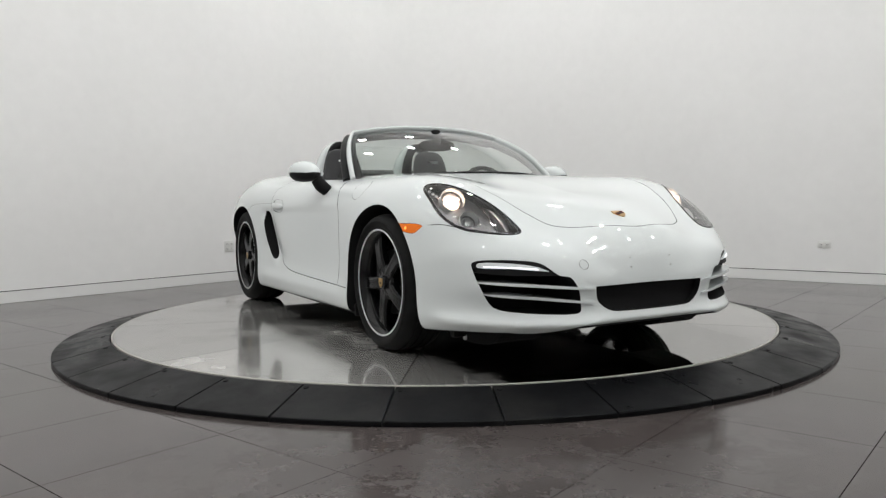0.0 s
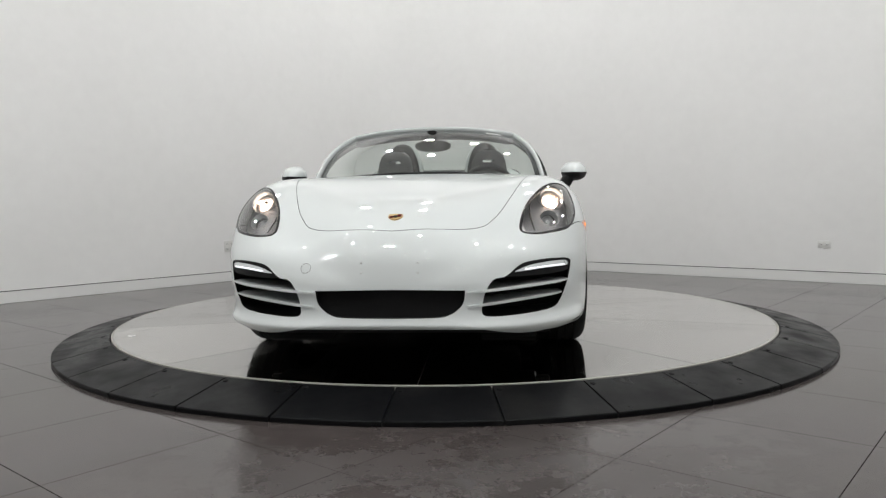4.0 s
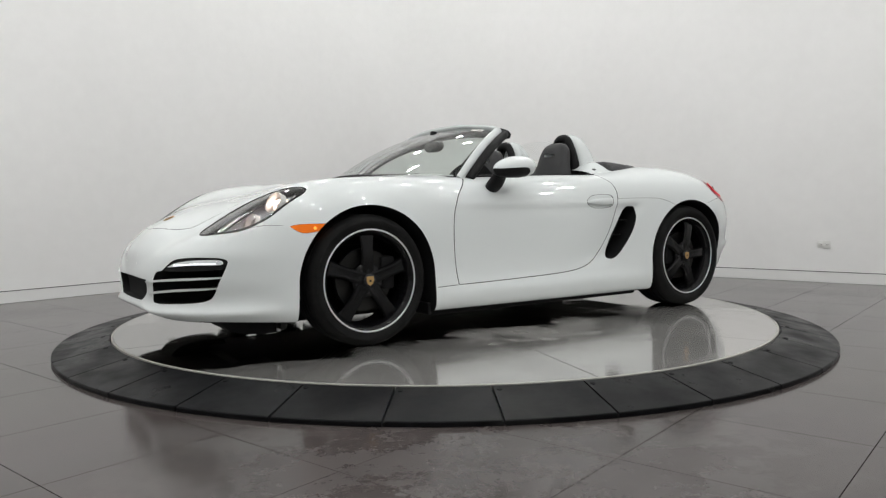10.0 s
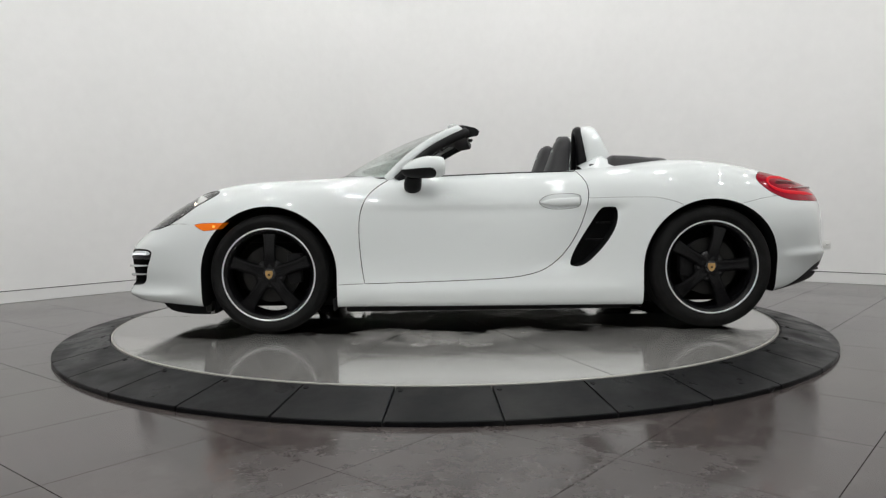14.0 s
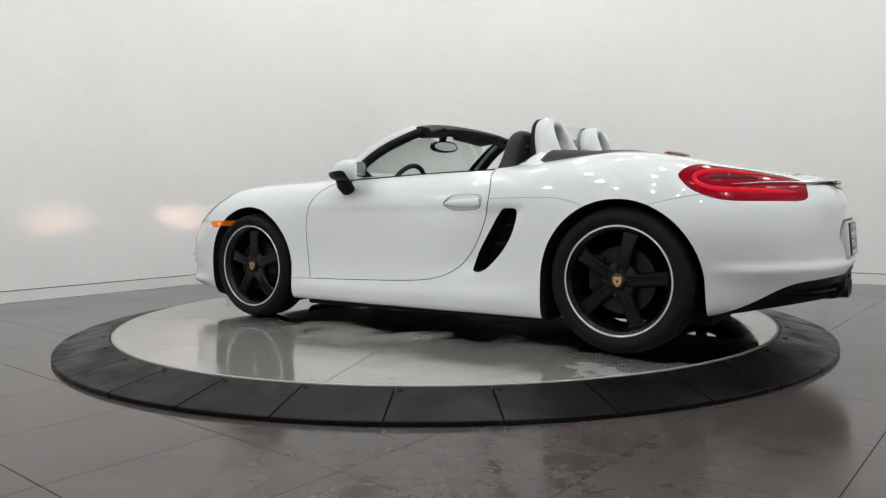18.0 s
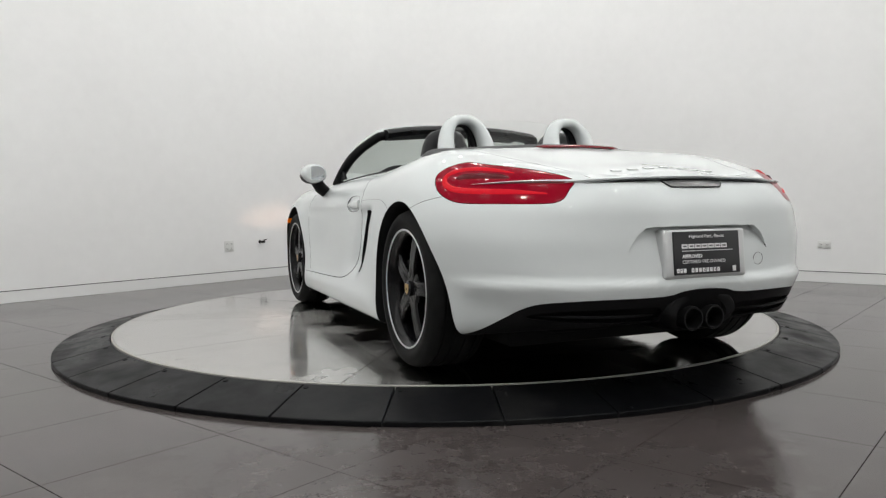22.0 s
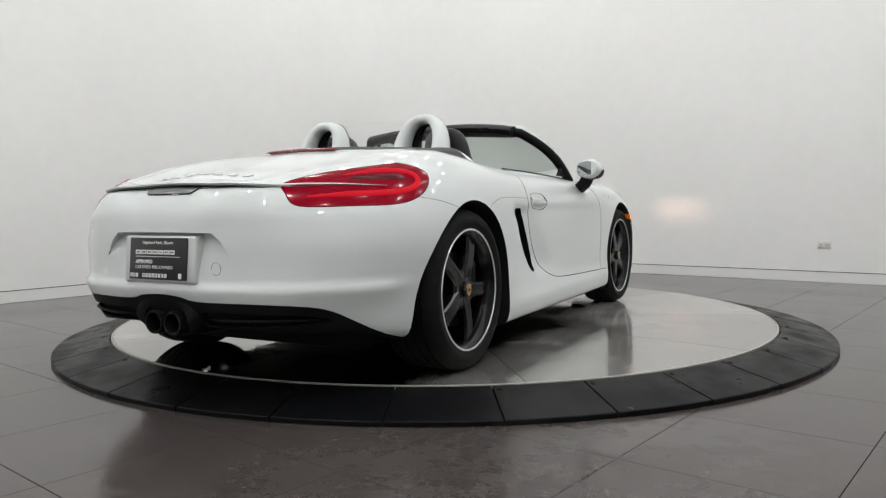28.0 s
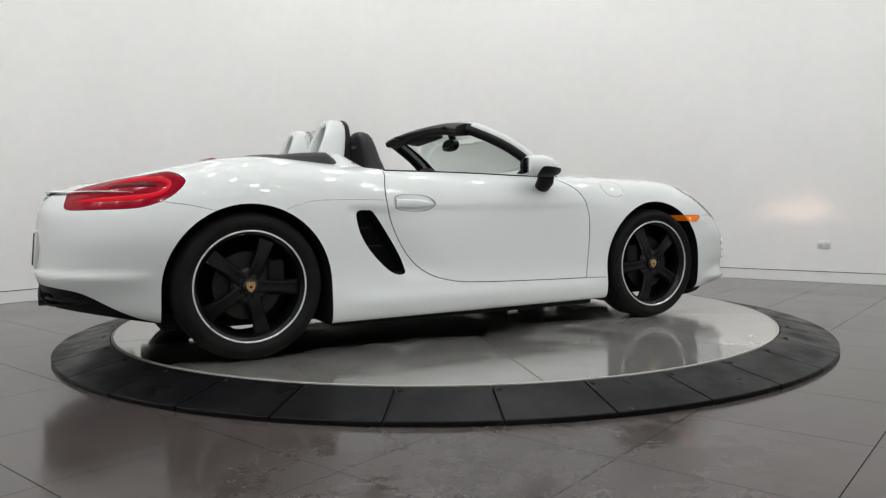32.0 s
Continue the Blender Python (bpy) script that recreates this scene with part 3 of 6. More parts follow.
def end_relief(p):
    """Push the bumper faces out and in by height: the ledge under the plate, the chin lip."""
    x, y, z = p
    if x < -1.45:
        out = np.array([x + 1.3, y * .8])
        a = .016 * (np.exp(-((z - .412) / .013) ** 2) if z > .412 else np.exp(-((z - .412) / .060) ** 2))
        a += -.004 * np.exp(-((z - .50) / .06) ** 2) + .006 * np.exp(-((z - .69) / .05) ** 2)
        a *= float(rise(-1.58, -1.82, x))
    elif x > 1.62:
        out = np.array([x - 1.3, y * .8])
        a = .026 * np.exp(-((z - .212) / .026) ** 2) - .006 * np.exp(-((z - .30) / .04) ** 2) + .006 * np.exp(-((z - .50) / .05) ** 2)
        a *= float(rise(1.62, 1.9, x))
    else:
        return p
    out = out / (np.linalg.norm(out) + 1e-9) * a
    return (x + out[0], y + out[1], z)


def skin_grid():
    """The whole skin as verts and quads, closed at both ends."""
    xs = stations()
    rings = []
    for x in xs[1:-1]:
        y, z = section(x)
        rings.append([(x, yy, zz) for yy, zz in zip(y, z)] + [(x, -yy, zz) for yy, zz in zip(y[-2:0:-1], z[-2:0:-1])])
    n = len(rings[0])
    verts = [end_relief(p) for r in rings for p in r]
    quads = [(i * n + j, i * n + (j + 1) % n, (i + 1) * n + (j + 1) % n, (i + 1) * n + j) for i in range(len(rings) - 1) for j in range(n)]
    for i, x, flip in ((0, TAIL, True), (len(rings) - 1, NOSE, False)):
        verts.append(end_relief((x, 0, blend_end(x)[2])))
        for j in range(n):
            f = (i * n + j, i * n + (j + 1) % n, len(verts) - 1)
            quads.append(f[::-1] if flip else f)
    return verts, quads


# ---- the car ----
car = tagged(empty("sports_car"), "white two-seat convertible sports car, top down, black five-spoke wheels, headlights on", "car")
XZ = ((1, 0, 0), (0, 0, 1), (0, 1, 0))      # loops drawn from the side
YZ = ((0, 1, 0), (0, 0, 1), (1, 0, 0))      # from the front
XY = ((1, 0, 0), (0, 1, 0), (0, 0, 1))      # from above


def diagonal(d):
    """Axes for a loop seen along d: u level, v upwards."""
    w = Vector(d).normalized()
    u = Vector((0, 0, 1)).cross(w).normalized()
    return tuple(u), tuple(w.cross(u)), tuple(w)


def flat(points, frame3):
    return [(Vector(p).dot(Vector(frame3[0])), Vector(p).dot(Vector(frame3[1]))) for p in points]


sv, sf = skin_grid()
bmx = bmesh.new()
bmx.from_mesh(mesh_of("skin", sv, sf, [PAINT, SHADOW]))
bmesh.ops.recalc_face_normals(bmx, faces=bmx.faces)
# underside faces get the near-black, with its shade in the colour
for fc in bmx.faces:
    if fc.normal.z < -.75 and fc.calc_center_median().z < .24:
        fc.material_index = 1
SKINMESH = bpy.data.meshes.new("skin")
bmx.to_mesh(SKINMESH)
bmx.free()
SKINMESH.materials.append(PAINT)
SKINMESH.materials.append(SHADOW)
from mathutils.bvhtree import BVHTree
from mathutils.interpolate import poly_3d_calc
TREE = BVHTree.FromPolygons([v.co for v in SKINMESH.vertices], [tuple(p.vertices) for p in SKINMESH.polygons])
VNORM = [v.normal.copy() for v in SKINMESH.vertices]


def top_z(x, y):
    hit = TREE.ray_cast(Vector((x, y, 2)), Vector((0, 0, -1)))
    return hit[0].z if hit[0] else 0.0


def on_skin(p, d):
    """Where a ray from p along d meets the skin: place and normal."""
    hit = TREE.ray_cast(Vector(p), Vector(d).normalized())
    return (hit[0], hit[1]) if hit[0] else (Vector(p), Vector((0, 0, 1)))


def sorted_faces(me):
    """Slot 0 for faces on the outer skin, slot 1 for cut edges, cavities and the underside, where near-black stands for
    shade.
    """
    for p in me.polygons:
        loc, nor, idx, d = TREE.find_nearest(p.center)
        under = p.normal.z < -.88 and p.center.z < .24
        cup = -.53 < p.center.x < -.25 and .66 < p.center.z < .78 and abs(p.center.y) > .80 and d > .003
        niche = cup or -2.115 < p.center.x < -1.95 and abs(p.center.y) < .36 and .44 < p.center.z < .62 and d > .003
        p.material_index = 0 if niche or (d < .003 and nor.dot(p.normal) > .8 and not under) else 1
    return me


def sleek(me, slots=(0,)):
    """Give the faces that lie on the skin the skin's own smooth normals."""
    cache, out = {}, []
    sorted_faces(me)
    for p in me.polygons:
        p.use_smooth = True
        for vi in p.vertices:
            if p.material_index in slots:
                if vi not in cache:
                    co = me.vertices[vi].co
                    loc, nor, idx, d = TREE.find_nearest(co)
                    vs = SKINMESH.polygons[idx].vertices
                    w = poly_3d_calc([SKINMESH.vertices[k].co for k in vs], loc)
                    cache[vi] = sum((VNORM[k] * x for k, x in zip(vs, w)), Vector()).normalized() if d < .002 else None
                nv = cache[vi]
                out.append(tuple(nv) if nv and nv.dot(p.normal) > .3 else tuple(p.normal))
            else:
                out.append(tuple(p.normal))
    me.normals_split_custom_set(out)
    return me


def repaint(me, outer, inner=None):
    """New materials for slots 0 and 1."""
    me.materials.clear()
    me.materials.append(outer)
    me.materials.append(inner or SHADOW)
    return me


class Body:
    mesh = SKINMESH.copy()


def cut(tool):
    Body.mesh = carve(Body.mesh, tool, "DIFFERENCE")


def take(loop, frame3, lo, hi, gap=0.0025, whole=False):
    """Cut a panel out of the body along a loop; gives the panel's mesh."""
    piece = carve(SKINMESH if whole else Body.mesh, prism(loop, frame3, lo, hi), "INTERSECT")
    cut(prism(offset_loop(loop, gap) if gap else loop, frame3, lo - (.002 if gap else 0), hi))
    return piece


def pocket(loop, frame3, lo, hi):
    cut(prism(loop, frame3, lo, hi))


def flipped(loop):
    """The same loop on the car's other side, for loops whose first axis is y."""
    return [(-p[0], p[1]) for p in loop][::-1]


def groove(points, frame3, lo, hi, width=.0032):
    """A thin shut line along an open polyline."""
    p = [np.array(q, float) for q in smooth_loop(points, 5, False)]
    left, right = [], []
    for i, q in enumerate(p):
        t = p[min(i + 1, len(p) - 1)] - p[max(i - 1, 0)]
        t /= np.linalg.norm(t)
        left.append(q + np.array([-t[1], t[0]]) * width / 2)
        right.append(q - np.array([-t[1], t[0]]) * width / 2)
    pocket(left + right[::-1], frame3, lo, hi)


# wheel housings
for x, zc, r in ((1.2375, .335, .381), (-1.2375, .342, .385)):
    loop = [(x + r * math.cos(a), zc + r * math.sin(a)) for a in np.linspace(0, 2 * math.pi, 73)[:-1]]
    loop = [p for p in loop if p[1] >= zc - 1e-6] + [(x - r * 1.01, -.1), (x + r * 1.01, -.1)]
    for s in (1, -1):
        pocket(loop, XZ, min(s * .48, s * 1.1), max(s * .48, s * 1.1))

# cockpit
COCKPIT = smooth_loop([(.86, 0), (.79, .34), (.56, .60), (.40, .675), (0, .69), (-.40, .675), (-.62, .60), (-.70, .35), (-.71, 0),
                       (-.70, -.35), (-.62, -.60), (-.40, -.675), (0, -.69), (.40, -.675), (.56, -.60), (.79, -.34)], 5)
pocket(COCKPIT, XY, .30, 1.3)

# lamps: outlines laid on the skin, looked at along their own normal
HEAD_AXES = diagonal((.62, .45, .62))
HEAD_LOOP = smooth_loop(flat([(1.984, 0.542, 0.591), (1.918, 0.540, 0.635), (1.813, 0.568, 0.703), (1.703, 0.620, 0.763), (1.606, 0.676, 0.798), (1.541, 0.729, 0.802), (1.549, 0.759, 0.781), (1.633, 0.776, 0.735), (1.738, 0.781, 0.664), (1.844, 0.748, 0.612), (1.927, 0.684, 0.592), (1.984, 0.603, 0.582)], HEAD_AXES), 5)
TAIL_AXES = diagonal((-.60, .62, .45))
TAIL_LOOP = smooth_loop(flat([(-1.514, 0.827, 0.815), (-1.514, 0.788, 0.850), (-1.564, 0.706, 0.873), (-1.662, 0.672, 0.867), (-1.803, 0.549, 0.831), (-1.945, 0.468, 0.794), (-1.979, 0.499, 0.755), (-1.976, 0.559, 0.710), (-1.848, 0.712, 0.709), (-1.702, 0.811, 0.716), (-1.584, 0.841, 0.755)], TAIL_AXES), 5)


def other_side(frame3):
    return tuple((a[0], -a[1], a[2]) for a in frame3)


HEAD_W = Vector(HEAD_AXES[2])
take(HEAD_LOOP, HEAD_AXES, 1.70, 2.2, .004)
take(HEAD_LOOP, other_side(HEAD_AXES), 1.70, 2.2, .004)
tail_mesh = take(TAIL_LOOP, TAIL_AXES, 1.78, 2.3, .003)
take(TAIL_LOOP, other_side(TAIL_AXES), 1.78, 2.3, .003)

# the two projectors of a headlight, and a straight dark barrel added unseen to narrow the main beam
ball = [(Vector((1.674, .684, .7315)), .057), (Vector((1.785, .667, .639)), .044)]
BEAM_DIR = {1: Vector((.99, -.044, -.036)).normalized(), -1: Vector((.99, .028, -.036)).normalized()}   # the right lamp's in mirrored space
FACE_DIR = Vector((.88, .20, .42)).normalized()
BARREL, BORE, BORE_W = {}, {}, {}
for s in (1, -1):
    q = BEAM_DIR[s].to_track_quat("Z", "Y").to_matrix()
    BARREL[s] = tuple(tuple(q.col[k]) for k in range(3))
    u0, v0, BORE_W[s] = (Vector(a).dot(ball[0][0]) for a in BARREL[s])
    BORE[s] = [(u0 + .0300 * math.cos(a), v0 + .0115 * math.sin(a)) for a in np.linspace(0, 2 * math.pi, 33)[:-1]]
    pocket(BORE[s], BARREL[s] if s > 0 else other_side(BARREL[s]), BORE_W[s] - .26, BORE_W[s] + .02)

MARK_LOOP = smooth_loop([(1.652, .617), (1.652, .617), (1.60, .626), (1.46, .627), (1.46, .627), (1.478, .600), (1.478, .600), (1.56, .586), (1.605, .588)], 4)
marker_mesh = take(MARK_LOOP, XZ, .74, 1.0, .0015)
take(MARK_LOOP, XZ, -1.0, -.74, .0015)

# side air intakes
INTAKE = smooth_loop([(-.618, .676), (-.660, .689), (-.706, .682), (-.712, .630), (-.692, .560), (-.640, .478), (-.560, .395), (-.505, .362), (-.460, .362), (-.450, .385), (-.482, .465), (-.552, .580)], 4)
for s in (1, -1):
    pocket(INTAKE, XZ, min(s * .72, s * 1), max(s * .72, s * 1))

# front openings
GRILLE = smooth_loop([(.306, .364), (.306, .364), (.300, .320), (.283, .292), (.245, .266), (.19, .254), (0, .251), (-.19, .254), (-.245, .266), (-.283, .292),
                      (-.300, .320), (-.306, .364), (-.306, .364), (0, .368)], 4)
pocket(GRILLE, YZ, 2.09, 2.4)
FOG = smooth_loop([(.747, .452), (.742, .470), (.722, .478), (.690, .480), (.630, .480), (.540, .468), (.487, .430), (.462, .414), (.420, .405), (.388, .358), (.373, .295), (.378, .262),
                   (.420, .255), (.490, .257), (.600, .264), (.672, .276), (.702, .310), (.732, .385)], 4)
for lp in (FOG, flipped(FOG)):
    pocket(lp, YZ, 1.86, 2.4)

# rear: diffuser and the recess of the plate
DIFF = smooth_loop([(.90, .150), (.80, .172), (.757, .206), (.724, .247), (.687, .290), (.646, .328), (.584, .348), (.418, .359), (.175, .362), (.10, .377), (0, .384), (-.10, .377),
                    (-.175, .362), (-.418, .359), (-.584, .348), (-.646, .328), (-.687, .290), (-.724, .247), (-.757, .206), (-.80, .172), (-.90, .150), (-.90, .150), (-.90, .10), (-.90, .10), (.90, .10), (.90, .10), (.90, .150)], 3)
diff_mesh = take(DIFF, YZ, -2.4, -1.62, .002)
CHANNEL = smooth_loop([(.180, .318), (.300, .324), (.480, .322), (.590, .312), (.640, .294), (.600, .284), (.480, .276), (.300, .270), (.190, .266)], 3)
for lp in (CHANNEL, flipped(CHANNEL)):
    tool = prism(lp, YZ, -2.4, -1.9)
    for vtx in tool.vertices:
        if vtx.co.x > -2.2:
            vtx.co.x = on_skin((-3, vtx.co.y, vtx.co.z), (1, 0, 0))[0].x + .028
    diff_mesh = carve(diff_mesh, tool, "DIFFERENCE")
RECESS = smooth_loop([(.352, .452), (.335, .505), (.300, .572), (.262, .606), (.205, .617), (-.205, .617), (-.262, .606), (-.300, .572), (-.335, .505), (-.352, .452)], 4)
cutter = prism(RECESS, YZ, -2.4, -2.105, 0)
# the recess is shallow at its foot and deep at its head
for vtx in cutter.vertices:
    if vtx.co.x > -2.2:
        vtx.co.x = -2.114 + (vtx.co.z - .45) * .30
cut(cutter)

# panels
HOOD = smooth_loop([(2.100, 0), (2.082, .13), (2.045, .249), (1.990, .360), (1.937, .410), (1.82, .470), (1.575, .545), (1.25, .605), (.98, .645), (.98, .645), (.97, 0),
                    (.98, -.645), (.98, -.645), (1.25, -.605), (1.575, -.545), (1.82, -.470), (1.937, -.410), (1.990, -.360), (2.045, -.249), (2.082, -.13)], 4)
hood_mesh = take(HOOD, XY, .50, 1.2)
DOOR = smooth_loop([(.50, .905), (.600, .835), (.678, .765), (.716, .680), (.727, .590), (.724, .480), (.714, .370), (.700, .280), (.700, .280), (.40, .285), (.10, .293), (-.10, .303), (-.215, .320),
                    (-.310, .352), (-.390, .410), (-.455, .490), (-.505, .585), (-.537, .680), (-.550, .765), (-.540, .830), (-.505, .900), (-.505, 1.0), (-.505, 1.0), (.50, 1.0), (.50, 1.0)], 4)
door_mesh = take(DOOR, XZ, .60, 1.1, .0042)
# the cup behind the door handle
CUP = smooth_loop([(-.276, .717), (-.314, .752), (-.382, .763), (-.470, .763), (-.505, .749), (-.506, .714), (-.486, .690), (-.400, .680), (-.322, .686)], 4)
door_mesh = carve(door_mesh, prism(CUP, XZ, .849, 1.1), "DIFFERENCE")
take(DOOR, XZ, -1.1, -.60, .0042)
LID = smooth_loop([(-1.10, 0), (-1.10, .60), (-1.10, .60), (-1.30, .61), (-1.52, .545), (-1.80, .455), (-1.985, .395), (-1.985, .395), (-2.055, 0), (-1.985, -.395), (-1.985, -.395),
                   (-1.80, -.455), (-1.52, -.545), (-1.30, -.61), (-1.10, -.60), (-1.10, -.60)], 4)
lid_mesh = take(LID, XY, .74, 1.2)
REAR = [(-1.36, .690), (-1.497, .722), (-1.58, .735), (-1.80, .760), (-1.96, .788), (-2.06, .792), (-2.4, .792), (-2.4, .02), (-1.36, .02)]
rear_mesh = take(REAR, XZ, -1.2, 1.2, .0018)
FRONT = [(1.36, .619), (1.70, .622), (1.88, .600), (2.08, .600), (2.5, .600), (2.5, .02), (1.36, .02)]
front_mesh = take(FRONT, XZ, -1.2, 1.2, 0)
for s in (1, -1):
    lo, hi = min(s * .62, s * 1), max(s * .62, s * 1)
    groove([(1.655, .619), (1.76, .624), (1.86, .606)], XZ, lo, hi)
    groove([(.71, .278), (.845, .274)], XZ, min(s * .84, s), max(s * .84, s))
FUEL_AXES = diagonal((0, -.78, .62))
FUEL_C = flat([(.935, -.800, .792)], FUEL_AXES)[0]
FUEL = [(FUEL_C[0] + .078 * math.cos(a), FUEL_C[1] + .066 * math.sin(a)) for a in np.linspace(0, 2 * math.pi, 41)[:-1]]
fuel_mesh = take(FUEL, FUEL_AXES, 1.05, 1.4, .0016)

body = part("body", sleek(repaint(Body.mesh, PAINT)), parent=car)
part("hood", sleek(repaint(hood_mesh, PAINT)), parent=car)
part("deck_lid", sleek(repaint(lid_mesh, PAINT)), parent=car)
front_bumper = part("front_bumper", sleek(repaint(front_mesh, PAINT)), parent=car)
rear_bumper = part("rear_bumper", sleek(repaint(rear_mesh, PAINT)), parent=car)
diffuser = part("diffuser", sleek(repaint(diff_mesh, TRIM, TRIM)), parent=car, label="matt black plastic rear diffuser")
part("fuel_flap", sleek(repaint(fuel_mesh, PAINT)), parent=car)
sleek(repaint(door_mesh, PAINT, TRIM))
doors = [part("door", door_mesh, parent=car)]
other = mirrored(door_mesh)
sleek(other)
doors.append(part("door", other, parent=car))


def pair(name, me, mat_outer, label="", inner=None, parents=None):
    """A part on the car's left and its mirror twin on the right."""
    repaint(me, mat_outer, inner or SHADOW)
    twin = mirrored(me)
    return [part(name, sleek(m), parent=p, label=label) for m, p in zip((me, twin), parents or (car, car))]


def pair_mesh(name, vf, mat, label="", sharp=35, parents=None):
    """Left and right twins of a part that is given in the car's space."""
    v, f = vf
    out = []
    for s, p in zip((1, -1), parents or (car, car)):
        me = mesh_of(name, [(q[0], q[1] * s, q[2]) for q in v], [tuple(reversed(g)) if s < 0 else tuple(g) for g in f], mat)
        bm = bmesh.new()
        bm.from_mesh(me)
        bmesh.ops.recalc_face_normals(bm, faces=bm.faces)
        bm.to_mesh(me)
        bm.free()
        out.append(part(name, me, parent=p, label=label, sharp=sharp))
    return out


def placed(vf, m):
    return [tuple(m @ Vector(p)) for p in vf[0]], vf[1]


# ---- wheels ----
def make_wheel(x, y, z, tyre_r, half_w, turn, side):
    """A wheel with its outer face towards +y of its own space."""
    m = Matrix.Translation((x, y, z)) @ (Matrix.Rotation(math.pi, 4, "Z") if side < 0 else Matrix.Identity(4))
    hw = half_w
    v, f = lathe([(.235, -hw + .01), (.247, -hw + .004), (.247, -hw + .02), (.228, -hw + .05), (.222, .0), (.226, hw - .04), (.243, hw - .022), (.256, hw - .008), (.262, hw - .002),
                  (.258, hw + .002), (.240, hw - .008), (.228, hw - .030), (.216, .0), (.222, -hw + .05)], 72)
    wheel = part("wheel", mesh_of("rim", v, f, WHEEL), parent=car, at=m, label="gloss black five-spoke alloy wheel with a bright rim edge", sharp=50)
    R = tyre_r
    prof = [(.246, -hw + .012), (.262, -hw - .004), (.30, -hw - .012), (R - .028, -hw - .006), (R - .012, -hw + .006), (R - .003, -hw + .026)]
    grooves = []
    for g in np.linspace(-hw + .05, hw - .05, 4):
        grooves += [(R, g - .006), (R - .007, g - .0045), (R - .007, g + .0045), (R, g + .006)]
    prof += grooves + [(R - .003, hw - .026), (R - .012, hw - .006), (R - .020, hw + .003), (R - .034, hw + .008), (R - .036, hw + .0095), (.30, hw + .012), (.285, hw + .0115), (.283, hw + .010), (.268, hw + .006), (.262, hw + .003), (.246, hw - .012)]
    v, f = lathe(prof, 96)
    part("tyre", mesh_of("tyre", v, f, RUBBER), parent=wheel, label="black low-profile tyre", sharp=40)
    v, f = lathe([(.2535, hw + .0005), (.2535, hw + .0035), (.2575, hw + .0045), (.2615, hw + .0035), (.2615, hw - .001)], 96)
    part("rim_edge", mesh_of("rim_edge", v, f, STRIPE), parent=wheel, label="bright machined ring on the rim edge")
    face = hw - .012
    for i in range(5):
        a0 = turn + i * 2 * math.pi / 5
        rows = [(.035, .040, face - .010, .050), (.075, .036, face - .008, .048), (.115, .033, face - .006, .042), (.165, .034, face - .008, .036), (.205, .039, face - .012, .034), (.238, .048, face - .020, .032)]
        v, f = [], []
        for r, w, yy, th in rows:
            for dx, dy in ((-w, -.012), (-w * .80, -.002), (-w * .42, 0), (0, -.0035), (w * .42, 0), (w * .80, -.002), (w, -.012), (w * .8, -th), (-w * .8, -th)):
                c, s = math.cos(a0), math.sin(a0)
                v.append((c * r - s * dx, yy + dy, s * r + c * dx))
        k = 9
        f = [(i0 * k + j, i0 * k + (j + 1) % k, (i0 + 1) * k + (j + 1) % k, (i0 + 1) * k + j) for i0 in range(len(rows) - 1) for j in range(k)]
        f += [tuple(range(k - 1, -1, -1)), tuple(range((len(rows) - 1) * k, len(rows) * k))]
        me = mesh_of("spoke", v, f, WHEEL)
        bm = bmesh.new()
        bm.from_mesh(me)
        bmesh.ops.recalc_face_normals(bm, faces=bm.faces)
        bm.to_mesh(me)
        bm.free()
        part("spoke", me, parent=wheel, sharp=28)
        ab = a0 + math.pi / 5
        v, f = disc(.0105, face - .030, face - .012, 12, "y", .002)
        part("wheel_bolt", mesh_of("wheel_bolt", [(p[0] + .065 * math.cos(ab), p[1], p[2] + .065 * math.sin(ab)) for p in v], f, GLOSS), parent=wheel, sharp=40)
    v, f = lathe([(.0005, face - .05), (.088, face - .05), (.088, face - .022), (.078, face - .014), (.040, face - .010), (.0005, face - .010)], 40)
    part("hub", mesh_of("hub", v, f, WHEEL), parent=wheel, sharp=40)
    v, f = lathe([(.0005, face - .012), (.034, face - .012), (.034, face + .001), (.029, face + .005), (.0005, face + .007)], 36)
    part("centre_cap", mesh_of("centre_cap", v, f, GLOSS), parent=wheel, sharp=40)
    crest = [(-.019, .021), (.019, .021), (.021, 0), (.014, -.016), (0, -.026), (-.014, -.016), (-.021, 0)]
    nn = len(crest)
    v = [(p[0], yy, p[1]) for yy in (face + .004, face + .0085) for p in crest]
    f = [tuple(range(nn)), tuple(range(2 * nn - 1, nn - 1, -1))] + [(j, nn + j, nn + (j + 1) % nn, (j + 1) % nn) for j in range(nn)]
    part("cap_badge", mesh_of("cap_badge", v, f, GOLD, False), parent=wheel, label="small gold shield badge")
    part("badge_mark", box((-.006, face + .008, -.007), (.006, face + .0095, .004), .002, 1), TRIM, wheel)
    v, f = lathe([(.075, face - .085), (.160, face - .085), (.160, face - .060), (.075, face - .060)], 64)
    part("brake_disc", mesh_of("brake_disc", v, f, STEEL), parent=wheel, label="grey steel brake disc", sharp=40)
    v, f = lathe([(.0005, face - .10), (.080, face - .10), (.078, face - .052), (.0005, face - .052)], 32)
    part("disc_bell", mesh_of("disc_bell", v, f, SHADOW), parent=wheel, sharp=40)
    cs = 1 if x < 0 else -1
    bm = box((-.045, face - .105, -.085), (.035, face - .040, .085), .014, 2, Matrix.Translation((cs * side * .128, 0, .03)))
    part("brake_caliper", bm, SHADOW, wheel, sharp=40)
    return wheel


